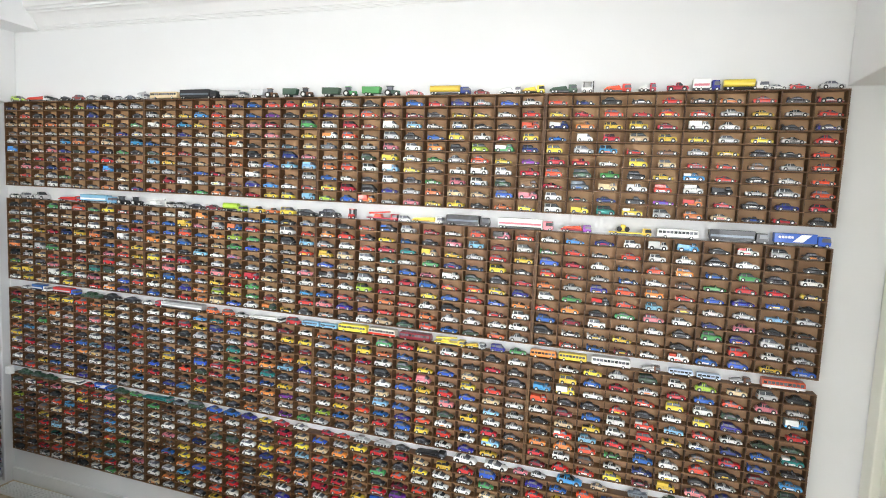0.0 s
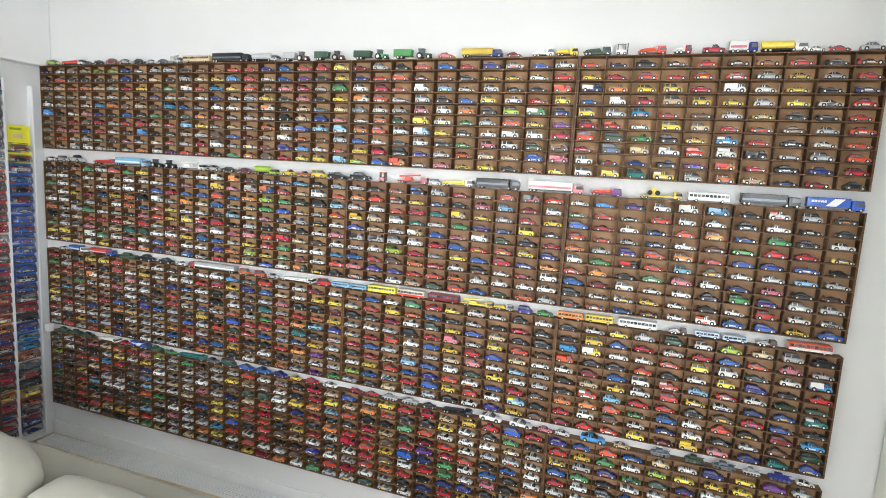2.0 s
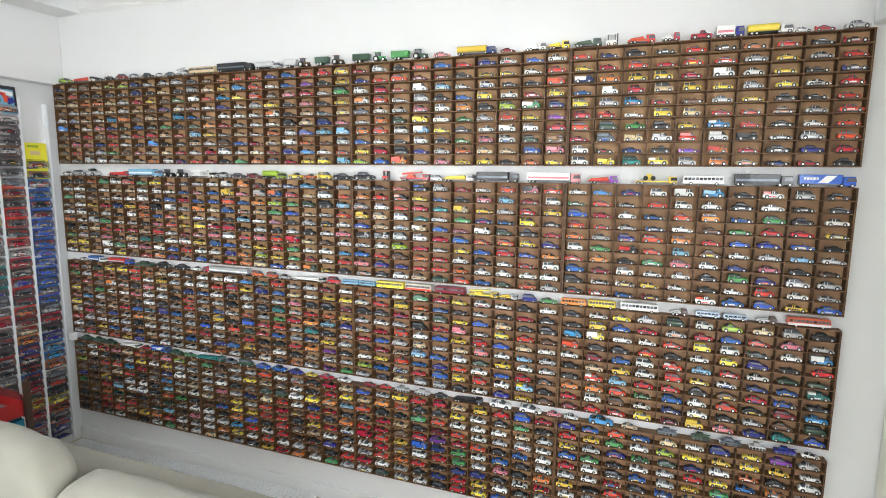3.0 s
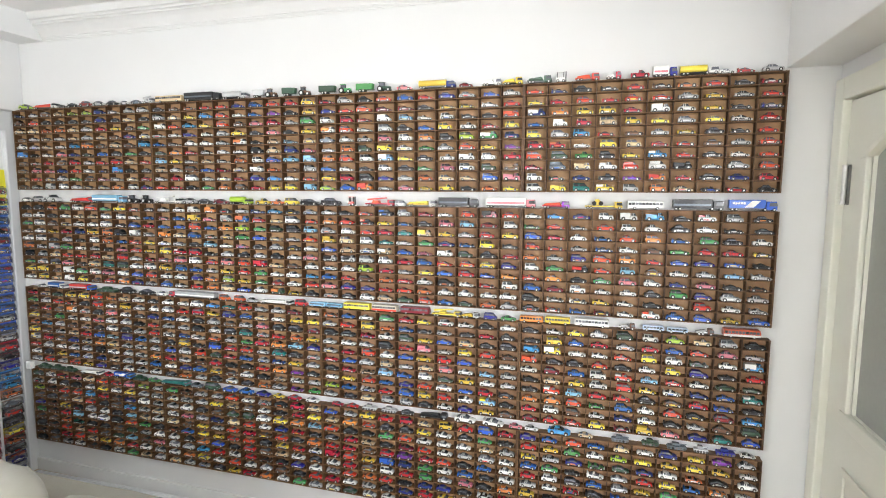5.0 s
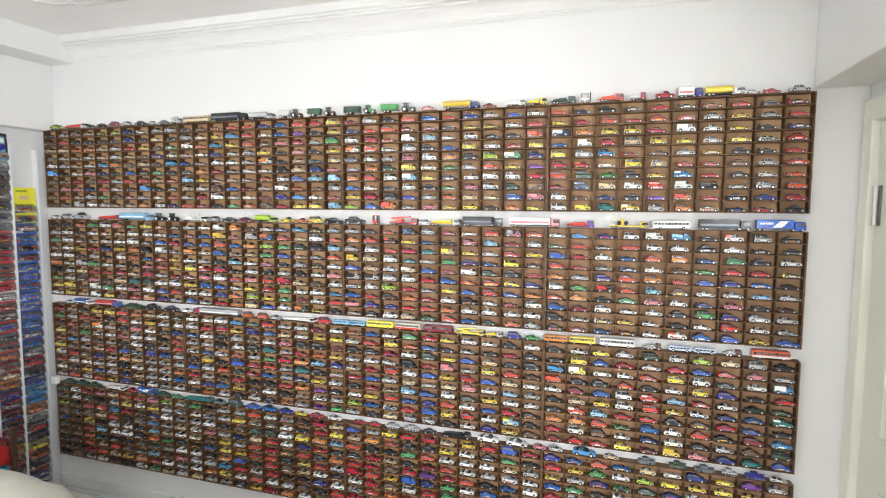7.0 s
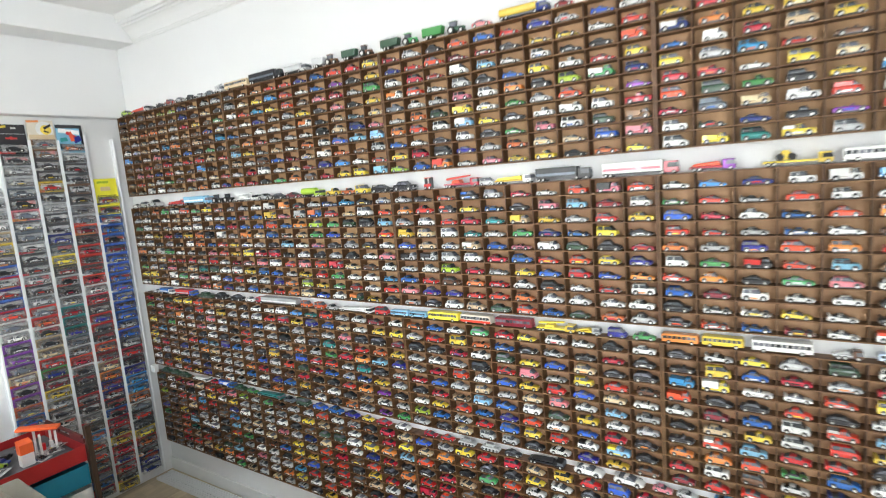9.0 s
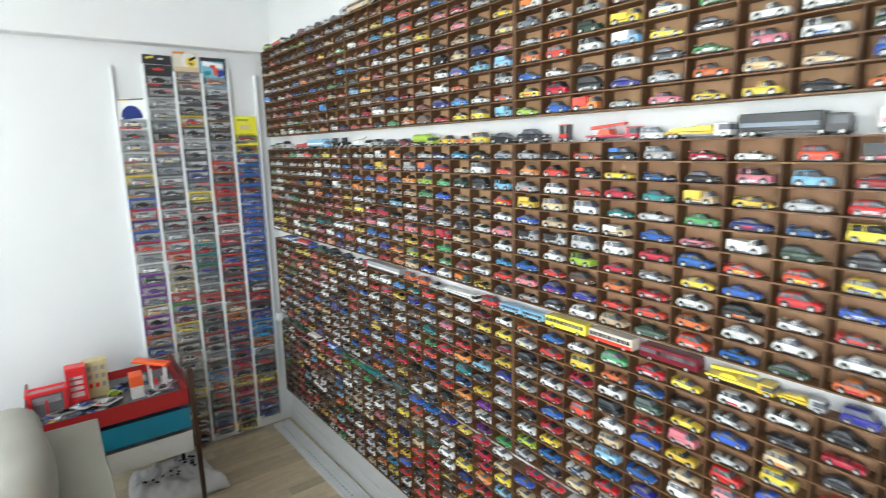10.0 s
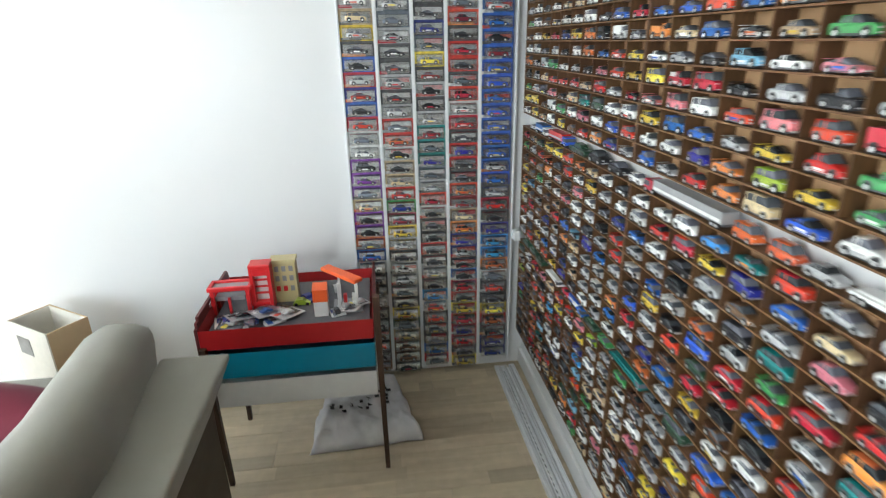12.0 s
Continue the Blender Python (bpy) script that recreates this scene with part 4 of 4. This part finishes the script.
        block("cab", -L * 0.3, L * 0.02, -W * 0.6, W * 0.6, 0.0245, 0.039, GLASSCAR, root, soft=0.001)
        block("cab_roof", -L * 0.33, L * 0.05, -W * 0.65, W * 0.65, 0.0392, 0.042, c1, root)
        wheels((-L * 0.22,), 0.0135)
        wheels((L * 0.3,), 0.009)
    elif kind == "trailer":
        bm = bmesh.new()
        prism(bm, [(-L / 2, 0.012), (L / 2 - 0.006, 0.012), (L / 2, 0.038), (-L / 2, 0.04)], -W, W)
        bevel(bm, 0.0015, 1)
        part("hopper", bm, c1, root)
        block("drawbar", L / 2 - 0.008, L / 2 + 0.006, -0.002, 0.002, 0.009, 0.0118, CHASSIS, root)
        wheels((-L * 0.25, -L * 0.05), 0.0075)
    elif kind == "forklift":
        block("body", -L * 0.4, L * 0.2, -W * 0.7, W * 0.7, 0.005, 0.02, c1, root, soft=0.002)
        for a in (-L * 0.32, L * 0.1):
            block("cab_post", a, a + 0.003, -W * 0.65, W * 0.65, 0.0202, 0.04, CHASSIS, root)
        block("cab_roof", -L * 0.36, L * 0.17, -W * 0.7, W * 0.7, 0.0402, 0.043, c1, root)
        block("mast", L * 0.24, L * 0.3, -W * 0.5, W * 0.5, 0.004, 0.043, CHASSIS, root)
        block("fork", L * 0.3, L * 0.5, -W * 0.5, W * 0.5, 0.002, 0.004, STEEL, root)
        wheels((-L * 0.25, L * 0.12), 0.006, W * 0.8)
    elif kind == "tank":
        bm = bmesh.new()
        prism(bm, [(-L * 0.42, 0.001), (L * 0.4, 0.001), (L * 0.48, 0.01), (L * 0.4, 0.016), (-L * 0.42, 0.016), (-L * 0.48, 0.01)], -W, W)
        bevel(bm, 0.001, 1)
        part("hull", bm, c1, root)
        for s in (-1, 1):
            for k in range(5):
                bm = bmesh.new()
                rod(bm, -L * 0.36 + k * L * 0.18, s * (W + 0.0006), 0.0065, 0.005, 0.002, "y", 10)
                part("road_wheel", bm, CHASSIS, root)
        bm = bmesh.new()
        prism(bm, [(-L * 0.24, 0.0162), (L * 0.18, 0.0162), (L * 0.1, 0.027), (-L * 0.2, 0.028)], -W * 0.7, W * 0.7)
        bevel(bm, 0.0015, 1)
        part("turret", bm, c1, root)
        bm = bmesh.new()
        rod(bm, L * 0.27, 0, 0.022, 0.0016, L * 0.4, "x", 8)
        part("gun_barrel", bm, c1, root)
    return root


# ---- the racks ----
X0, UNIT, FACE, DEEP = -3.12, 0.96, 2.2, 0.0445
COL, T = 0.096, 0.0032
RACKS = (("A", 1.698, 0.443, "the top rack"), ("B", 1.188, 0.442, "the second rack"), ("C", 0.701, 0.438, "the third rack"), ("D", 0.216, 0.44, "the lowest rack"))
# one letter a cell, row by row from the top: paint of the car; capitals for vans, pickups and off-roaders
CELLS = {
    "A0": "isntlliwss nrkkkkiktk ttootsryng nstststnis wstwUOntnU Ukwpidbkgk nsrnrsrrtr nppirsnUkk nrssgnpstr nsSWstsoWi",
    "A1": "knorribrry Styurwbvky WruyRnprsG swiwsykpky bswwsWktct dorsswKtIp CystwoWbCC TsNbrtWonS srWswmiuwr rrkgonryYC",
    "A2": "rskrbrisbw irrmrkyywr WRmWCwWkkR WRwSkbYWrY AwSPWOKLGI sODYwgsryv ORWCykWWWR bwkWkgPWDN yRKisottBP lbOspyYkoy",
    "A3": "rikkrnorkr yrrrrrsysr IOyYrWwyki bWRTYysywr YsUrnsykkr RRwYTrrnsr RDGKyUrkwr rATWRWKssr WdiKvOrkir WYEYSOtkrk",
    "B0": "kkogWrgYrk sWkwttWWwb gWnwwwWkbR nwyrIYOKSs WWkskWObry OwSgwskpry KsTrrrtRsr gsKpntEDwW yYnWgWpWbr wYtWynrOis",
    "B1": "swWOksbuks pbYpSBrtWr bbRbOLgDKC Otbwtgbtsr wskcwpkskw YRRksKskwp pPWrPRRtnw yBbsyrGwwu WwioLygmwr bsroTbwDyk",
    "B2": "skrKSrwRPr orKybkPCmW swrreTysry YTWesgibYk btwTbpWdkr SSSWrbrryi wwLrsybrbo brnorwkwrW piirrowwww skwtdrbdos",
    "B3": "wuiWWUkWSk grsrWwkwkk brwbrObgkw Rrsbwngrry osIrOrbibk WgKrCnwscs rokgpwipkn bmWwwkGiss kwwywkwRws krbmwWbbyb",
    "C0": "rtdyyRotwk gsrokRwYsw nrnWskPwki yngwwpwskr ousntkwksr ynstrBcIbs SRnisotsws rswssKwswo wkybsitswb srsryikwsw",
    "C1": "wwwueRssmw wrRyIbtwyy bwksnspkkm sskwkesroy wbwosgroCi kYkBrrseks bsrdrbsbys rsnrkkrovk wibynwktws koskwkosvg",
    "C2": "obwgrywwkw srYobkskrk kkrWDybtkk swsKrPsYrn srRwbyRbtw rbsTstPwcs krtCbWdYws wyrbirwbrk lbwrbYRWCk sktSSkwiyn",
    "C3": "kwysDWlTSk kYbrsrbrps UYwwrYWdwU RkkrkwYikr wmbWRcrwdd ktYwRywibE kRcrrknrbk oorgbwrkmu rWNwiwksnD mrrymYpieb",
    "D0": "dwrptrrpls swkksywyss lnrrUrniws nkntrknust inykswkctw gnrCwwkrgk nnoekkndsw knrtrndcnp nkrrtyorws knswnkwgts",
    "D1": "gnssrwskrt wssytnwkry swkndDwyoc wpsitrwirk tnysrrnrko nbyyrrkyrw wkobkrntwk ssurwrnkiw woywrwsnkr tsskyrowgs",
    "D2": "bsYrRtYrBr torkkywkgk rkkGrwwwts krtkmrwssw rrnrvrrkbw RryBIGWbkW wrnWrGspko srorkiikwr rwskirywks wdswkrybws",
    "D3": "ibrbtwiyvs rygwlyyyyw ysigdiwokw bgkwsrybow rwkbsygnrw swrkbtyrwk ykrswbgnrs wsrkybrwns krwsbygwrk nswrkbwyrs",
}
TOPS = {
    "A": "car l -3.02 0.101; flatbed wr -2.88 0.165; car k -2.76 0.061; car k -2.68 0.077; car m -2.59 0.085; car s -2.50 0.084; car k -2.41 0.074; car s -2.33 0.049; car a -2.25 0.071; crane s -2.18 0.074; bus t -2.04 0.172; lorry kk -1.84 0.219; tanker ss -1.65 0.145; trailer s -1.52 0.067; tractor n -1.45 0.068; trailer d -1.35 0.076; tractor n -1.27 0.065; trailer d -1.15 0.088; tractor g -1.06 0.070; trailer g -0.96 0.088; tractor d -0.87 0.079; car p -0.77 0.074; tanker yi -0.62 0.171; car m -0.49 0.063; flatbed ww -0.38 0.087; flatbed yy -0.29 0.087; flatbed dd -0.18 0.104; forklift w -0.09 0.063; flatbed rr 0.01 0.099; flatbed rw 0.11 0.062; pickup r 0.21 0.076; lorry wi 0.30 0.091; tanker yw 0.42 0.14; car w 0.515 0.05; car r 0.58 0.064; car s 0.67 0.075",
    "B": "car w -3.07 0.076; car s -2.98 0.094; pickup s -2.88 0.104; flatbed rr -2.66 0.158; lorry cc -2.47 0.225; tractor k -2.31 0.085; tractor k -2.22 0.081; crane w -2.08 0.172; car s -1.94 0.092; car k -1.85 0.082; car m -1.75 0.088; tanker ll -1.64 0.126; pickup y -1.51 0.076; pickup o -1.43 0.066; van y -1.35 0.078; car k -1.25 0.101; car k -1.14 0.108; forklift r -1.03 0.050; crane r -0.89 0.145; van s -0.79 0.046; flatbed wy -0.69 0.139; lorry kk -0.52 0.184; lorry wp -0.29 0.221; flatbed vr -0.10 0.116; loader yy 0.09 0.154; bus w 0.25 0.143; lorry kk 0.44 0.189; lorry bb 0.63 0.170",
    "C": "car w -3.00 0.065; lorry bw -2.88 0.13; lorry rb -2.70 0.17; tank d -2.52 0.150; car k -2.38 0.108; car k -2.25 0.105; car w -2.15 0.077; trailer_lorry sr -1.95 0.301; van x -1.755 0.075; van x -1.665 0.075; car s -1.59 0.076; flatbed ww -1.45 0.186; van r -1.31 0.081; bus c -1.22 0.089; bus c -1.13 0.086; bus y -1.01 0.140; bus z -0.87 0.132; bus m -0.72 0.144; crane y -0.57 0.137; flatbed sy -0.46 0.082; van i -0.37 0.076; car g -0.29 0.081; bus o -0.19 0.104; bus y -0.08 0.110; bus w 0.06 0.146; flatbed ns 0.20 0.066; bus h 0.30 0.086; bus h 0.39 0.082; flatbed ns 0.49 0.069; bus x 0.62 0.138",
    "D": "tank d -3.03 0.097; tank d -2.93 0.096; tank d -2.83 0.094; flatbed ww -2.67 0.145; car r -2.55 0.073; lorry bb -2.44 0.127; tank d -2.33 0.093; car g -2.23 0.080; flatbed ee -2.09 0.182; car a -1.95 0.083; van d -1.85 0.099; car b -1.74 0.097; car b -1.64 0.095; car i -1.54 0.093; car y -1.45 0.066; car r -1.36 0.086; car w -1.26 0.085; car r -1.12 0.060; car r -1.04 0.069; tank s -0.95 0.082; tank s -0.85 0.086; car k -0.76 0.076; flatbed kk -0.63 0.136; car w -0.48 0.119; car w -0.35 0.115; car p -0.25 0.058; car s -0.18 0.071; car u -0.06 0.131; car t 0.05 0.074; tank a 0.19 0.079; tank d 0.31 0.076; tank a 0.41 0.085; tank s 0.50 0.062; tank i 0.59 0.081; car w 0.67 0.053",
}
CORNERS = {}
bm = bmesh.new()
random.seed(5)


def rack_unit(letter, k, z0, h, row_name):
    x0 = X0 + k * UNIT
    u = thing("display_rack", x0, FACE, z0, f"brown wooden hundred-cell display rack full of toy cars, {row_name}", "display rack", "display racks on the wall")
    d = DEEP
    shelf_key, side_key, div_key, back_key = ("shelf", h), ("side", h), ("divider", h), ("back", h)
    if shelf_key not in CORNERS:
        b = bmesh.new()
        box(b, 0.0, UNIT - 0.0006, 0.0, d - 0.004, -T / 2, T / 2)
        CORNERS[shelf_key] = mesh_of("shelf", b, BOARD)
        b = bmesh.new()
        box(b, 0.0, 0.006, 0.0006, d, 0.0, h)
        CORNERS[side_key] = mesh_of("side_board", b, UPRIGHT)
        b = bmesh.new()
        box(b, -T / 2, T / 2, 0.0012, d - 0.004, 0.002, h - 0.002)
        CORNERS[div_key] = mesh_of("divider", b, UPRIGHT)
        b = bmesh.new()
        box(b, 0.0005, UNIT - 0.0011, d - 0.004, d - 0.0005, 0.0005, h - 0.0005)
        CORNERS[back_key] = mesh_of("back_panel", b, BACKING)
    new("back_panel", CORNERS[back_key]).parent = u
    for x in (0.0, UNIT - 0.0066):
        o = new("side_board", CORNERS[side_key])
        o.parent, o.location = u, (x, 0.0, 0.0)
    for r in range(11):
        o = new("shelf", CORNERS[shelf_key])
        o.parent, o.location = u, (0.0, 0.0, T / 2 + r * (h - T) / 10)
    for c in range(1, 10):
        o = new("divider", CORNERS[div_key])
        o.parent, o.location = u, (c * COL, 0.0, 0.0)


LOW = ("sports", "sports", "coupe", "coupe", "sedan", "sedan", "hatchback", "saloon", "roadster", "racer")
HIGH = ("van", "van", "suv", "suv", "pickup", "truck")
APART_UNITS = {"B1", "B2", "C1"}
for letter, z0, h, row_name in RACKS:
    for k in range(4):
        rack_unit(letter, k, z0, h, row_name)
        for r, row in enumerate(CELLS[letter + str(k)].split()):
            for c, code in enumerate(row):
                kind = random.choice(HIGH if code.isupper() else LOW)
                x = X0 + k * UNIT + (c + 0.5) * COL + random.uniform(-0.006, 0.006)
                z = z0 + (9 - r) * (h - T) / 10 + T + 0.0003
                toy_car(kind, code.lower(), x, FACE + 0.014 + random.uniform(-0.002, 0.003), z, random.gauss(0, 2.2), random.uniform(0.89, 1.02) if not code.isupper() else random.uniform(0.88, 1.02), letter + str(k) in APART_UNITS)

for letter, z0, h, row_name in RACKS:
    for item in TOPS[letter].split(";"):
        kind, cc, x, length = item.split()
        back = kind.startswith("trailer_")
        kind = kind.replace("trailer_", "")
        x, length, z = float(x), float(length), z0 + h + 0.0004
        if kind in ("car", "pickup", "van", "suv"):
            k2 = kind if kind != "car" else random.choice(("coupe", "sedan", "sports"))
            tall = 0.92 if letter in "AB" else 0.8
            s = min(1.35, max(0.8, length * tall / 0.07))
            toy_car(k2, cc, x, 2.216, z, random.gauss(0, 2), s, True, 0, "vehicles on the rack tops", "standing on " + row_name)
        else:
            lorry_like(kind, cc, x, z, length * 0.95, row_name, 180 if back else 0)

br = block("wall_bracket", -3.124, -3.085, 2.17, 2.1985, 0.655, 0.7, TRIM, soft=0.006)
tagged(br, "small white plastic bracket at the rack's end", "bracket")

# ---- carded cars in rails on the end wall ----
RAILS_Y = (1.497, 1.632, 1.768, 1.896, 2.028, 2.172)
for k, y in enumerate(RAILS_Y):
    zt = 2.03 + 0.02 * math.sin(k * 1.9)
    wide = 0.0072 if 0 < k < 5 else 0.005
    rail = thing("card_rail", LEFT, y, 0.0, "white plastic rail holding carded toy cars on the wall", "rail", "rails on the end wall")
    block("back_flange", 0.0005, 0.004, -wide, wide, 0.03, zt, RAIL, rail)
    block("web", 0.004, 0.03, -0.0015, 0.0015, 0.03, zt, RAIL, rail)
    block("front_flange", 0.03, 0.033, -wide, wide, 0.03, zt, RAIL, rail, soft=0.0008)
    block("bead", 0.0332, 0.0355, -wide * 0.35, wide * 0.35, 0.03, zt, RAIL, rail)
CARD = {k: mat("printed_card_" + k, tuple((0.78 if k in "sawt" else 0.95) * v + (0.07 if k == "k" else 0.025) for v in c), 0.4, vary=0.45, scale=38, spread=0.2, fine=160) for k, c in PAINT_COLORS.items()}
LEMON = mat("lemon_yellow_card", (0.82, 0.76, 0.05), 0.4, vary=0.08, scale=20)
# plain printed shapes on the tall top cards: shape, colour, y and z reach, tilt
CARD_ART = (
    (("dome", "i", -0.046, 0.046, 0.055, 0.112, 0), ("plate", "i", -0.04, 0.042, 0.05, 0.072, 6), ("plate", "k", -0.055, 0.055, 0.138, 0.143, 4), ("plate", "y", -0.05, -0.012, 0.134, 0.139, 4), ("plate", "s", -0.05, 0.05, 0.03, 0.044, 5)),
    (("plate", "s", -0.058, 0.058, 0.098, 0.1, 0), ("disc", "r", -0.008, 0.008, 0.07, 0.086, 0), ("plate", "r", -0.024, 0.024, 0.073, 0.081, 0), ("plate", "y", -0.05, -0.015, 0.127, 0.137, 12), ("plate", "w", 0.004, 0.026, 0.124, 0.131, 0)),
    (("disc", "w", -0.022, 0.056, 0.062, 0.14, 0), ("disc", "y", -0.002, 0.048, 0.072, 0.122, 0), ("plate", "k", 0.0, 0.05, 0.104, 0.116, 30), ("plate", "k", 0.012, 0.034, 0.084, 0.092, -20), ("plate", "o", -0.058, -0.005, 0.134, 0.144, 3), ("plate", "t", -0.056, 0.056, 0.05, 0.072, 0), ("plate", "n", -0.056, 0.056, 0.02, 0.048, 0)),
    (("plate", "k", -0.062, 0.062, 0.128, 0.146, 0), ("plate", "k", 0.05, 0.062, 0.03, 0.13, 0), ("plate", "w", -0.052, 0.046, 0.1, 0.122, -6), ("plate", "r", -0.02, 0.034, 0.084, 0.1, -32), ("plate", "r", -0.004, 0.014, 0.06, 0.11, 14), ("plate", "i", 0.012, 0.05, 0.056, 0.084, 24), ("plate", "e", -0.05, -0.016, 0.058, 0.078, 10), ("plate", "k", -0.055, 0.055, 0.02, 0.045, 0)),
    (("plate", "t", -0.026, 0.026, 0.078, 0.1, 0), ("plate", "k", -0.05, 0.05, 0.05, 0.0525, 0), ("plate", "l", -0.04, 0.02, 0.12, 0.132, 0)),
)
# near the floor, n and k codes partly hold shade and floor reflection
COLUMNS = ((1.9, "wsswtykbribrwwvvvtvvobwkkskknnknkk"), (2.11, "kkssakpaaskksksrrwttrgmyskwsakydtnnknk"), (2.135, "znkkykskkiaykskseeeasrwkkrkskuwkakbrdtk"),
           (2.115, "cskknkssrkrrkrwrkrrkrmtoiikbrryrrrkykwb"), (1.825, "yybbbbbbbbbbbbbkrkiuuowkkyrkiikyssn"))
PITCH = 0.0552
for col, (ztop, codes) in enumerate(COLUMNS):
    ya, yb = RAILS_Y[col] + 0.004, RAILS_Y[col + 1] - (0.004 if col < 4 else 0.012)
    w = yb - ya
    for r, code in enumerate(codes):
        z1 = ztop - (0.09 if r else 0.0) - r * PITCH
        if z1 - PITCH < 0.03:
            break
        first = r == 0
        z1 -= 0.105 if first else 0.015
        pack = thing("carded_toy_car", LEFT + 0.012, (ya + yb) / 2, z1 - PITCH, f"toy car sealed on a {SHADES[code]} printed card", "carded toy car", "carded cars on the end wall")
        bm = bmesh.new()
        prism(bm, [(-0.0005, 0.002), (0.012, 0.0), (0.0125, 0.0012), (0.0012, PITCH + 0.03), (0.0, PITCH + 0.03)] if not first else [(0.0, 0.0), (0.012, 0.0), (0.0132, 0.0), (0.004, PITCH + 0.09), (0.002, PITCH + 0.09)], -w / 2, w / 2)
        part("card", bm, LEMON if col == 4 and r < 2 else PAINT[code] if first else CARD[code], pack)
        if first:
            top = PITCH + 0.09
            for shape, c, y0, y1, z0, z1, tilt in CARD_ART[col]:
                bm = bmesh.new()
                if shape == "disc":
                    rod(bm, 0.0, 0.0, 0.0, (y1 - y0) / 2, 0.0012, "x", 24)
                elif shape == "dome":
                    ring = [((y1 - y0) / 2 * math.cos(math.pi * k / 12), (z1 - z0) * (math.sin(math.pi * k / 12) - 0.5)) for k in range(13)]
                    a = [bm.verts.new((0.0006, y, z)) for y, z in ring]
                    b = [bm.verts.new((-0.0006, y, z)) for y, z in ring]
                    bm.faces.new(a), bm.faces.new(b[::-1])
                    for k in range(13):
                        bm.faces.new((a[k], b[k], b[(k + 1) % 13], a[(k + 1) % 13]))
                else:
                    box(bm, -0.0006, 0.0006, -(y1 - y0) / 2, (y1 - y0) / 2, -(z1 - z0) / 2, (z1 - z0) / 2)
                art = part("printed_shape", bm, PAINT[c], pack, SHADES[c] + " printed shape")
                zc, lift = (z0 + z1) / 2, 0.0006 + 0.0004 * CARD_ART[col].index((shape, c, y0, y1, z0, z1, tilt))
                art.matrix_basis = pose(0.0132 - 0.0092 * zc / top + lift, (y0 + y1) / 2, zc, tilt, 0, 0) @ pose(0, 0, 0, 0, -3.6, 0)
        bm = bmesh.new()
        prism(bm, [(0.0125, 0.003), (0.034, 0.005), (0.033, 0.026), (0.026, 0.043), (0.0125, 0.047)], -w / 2 + 0.01, w / 2 - 0.01)
        bl = part("blister", bm, BLISTER, pack, "clear plastic blister")
        cc = code if random.random() < 0.6 else random.choice("sskkkkaarrioam")
        kind = random.choice(LOW[:7])
        car = new("car", SINGLE[kind, 1 if random.random() < 0.4 else 0])
        own(car, 0, PAINT[cc])
        own(car, 5, PAINT[random.choice("wyr")])
        car.parent = pack
        car.matrix_basis = pose(0.0225, 0.0, 0.009, 0, 0, 90) @ Matrix.Scale((w - 0.05) / 0.07, 4)
        sc = random.random()
        if not first:
            block("printed_field", 0.0127, 0.0133, -w / 2 + 0.012 + 0.03 * sc, w / 2 - 0.012, 0.02 + 0.008 * sc, 0.034 + 0.012 * sc, CARD[random.choice("ksawkasr")], pack, "printed field")
        block("printed_band", 0.0127, 0.0137, -w / 2 + 0.004, w / 2 * (2 * sc - 1) * 0.6 + 0.004, 0.001, 0.012, CARD[random.choice("kwsrokk")], pack, "printed band")

# ---- floor ----
floor = structure(block("floor", LEFT - 0.15, RIGHT + 0.15, REAR - 0.15, FRONT + 0.15, -0.06, -0.012, UNDER), "pale oak laminate plank floor", "floor")
random.seed(9)


def plank_mesh(length):
    """A laminate plank of three staves side by side, each in staggered lengths."""
    b = bmesh.new()
    box(b, 0.0, 0.1915, 0.0, length, -0.0115, -0.0012)
    for k in range(3):
        y, x0 = -random.uniform(0.05, 0.4), k * 0.0638
        while y < length:
            y1 = y + random.uniform(0.33, 0.52)
            ya, yb = max(0.0, y), min(length, y1)
            if yb - ya > 0.02:
                edge = 0.0004 if k in (0, 2) else 0.0001
                v = [b.verts.new(p) for p in ((x0 + edge, ya + 0.0001, 0.0), (x0 + 0.0636 - edge, ya + 0.0001, 0.0), (x0 + 0.0636 - edge, yb - 0.0001, 0.0), (x0 + edge, yb - 0.0001, 0.0))]
                w = [b.verts.new((p.co.x, p.co.y, -0.0011)) for p in v]
                b.faces.new(v)
                for i in range(4):
                    b.faces.new((v[(i + 1) % 4], v[i], w[i], w[(i + 1) % 4]))
            y = y1
    return mesh_of("plank", b, FLOORWOOD)


PLANKS = [plank_mesh(1.2785) for k in range(7)]
x, row = LEFT - 0.02, 0
while x < RIGHT:
    y, run = REAR - 0.1, 1.24 - 0.32 * (row % 4)
    row += 1
    while y < FRONT:
        # first and last plank of a row are sawn off under the walls
        length = min(run, FRONT + 0.1 - y)
        o = new("plank", random.choice(PLANKS) if length == 1.28 else plank_mesh(length - 0.0015))
        o.parent, o.location = floor, (x, y, 0.0)
        y, run = y + run, 1.28
    x += 0.193
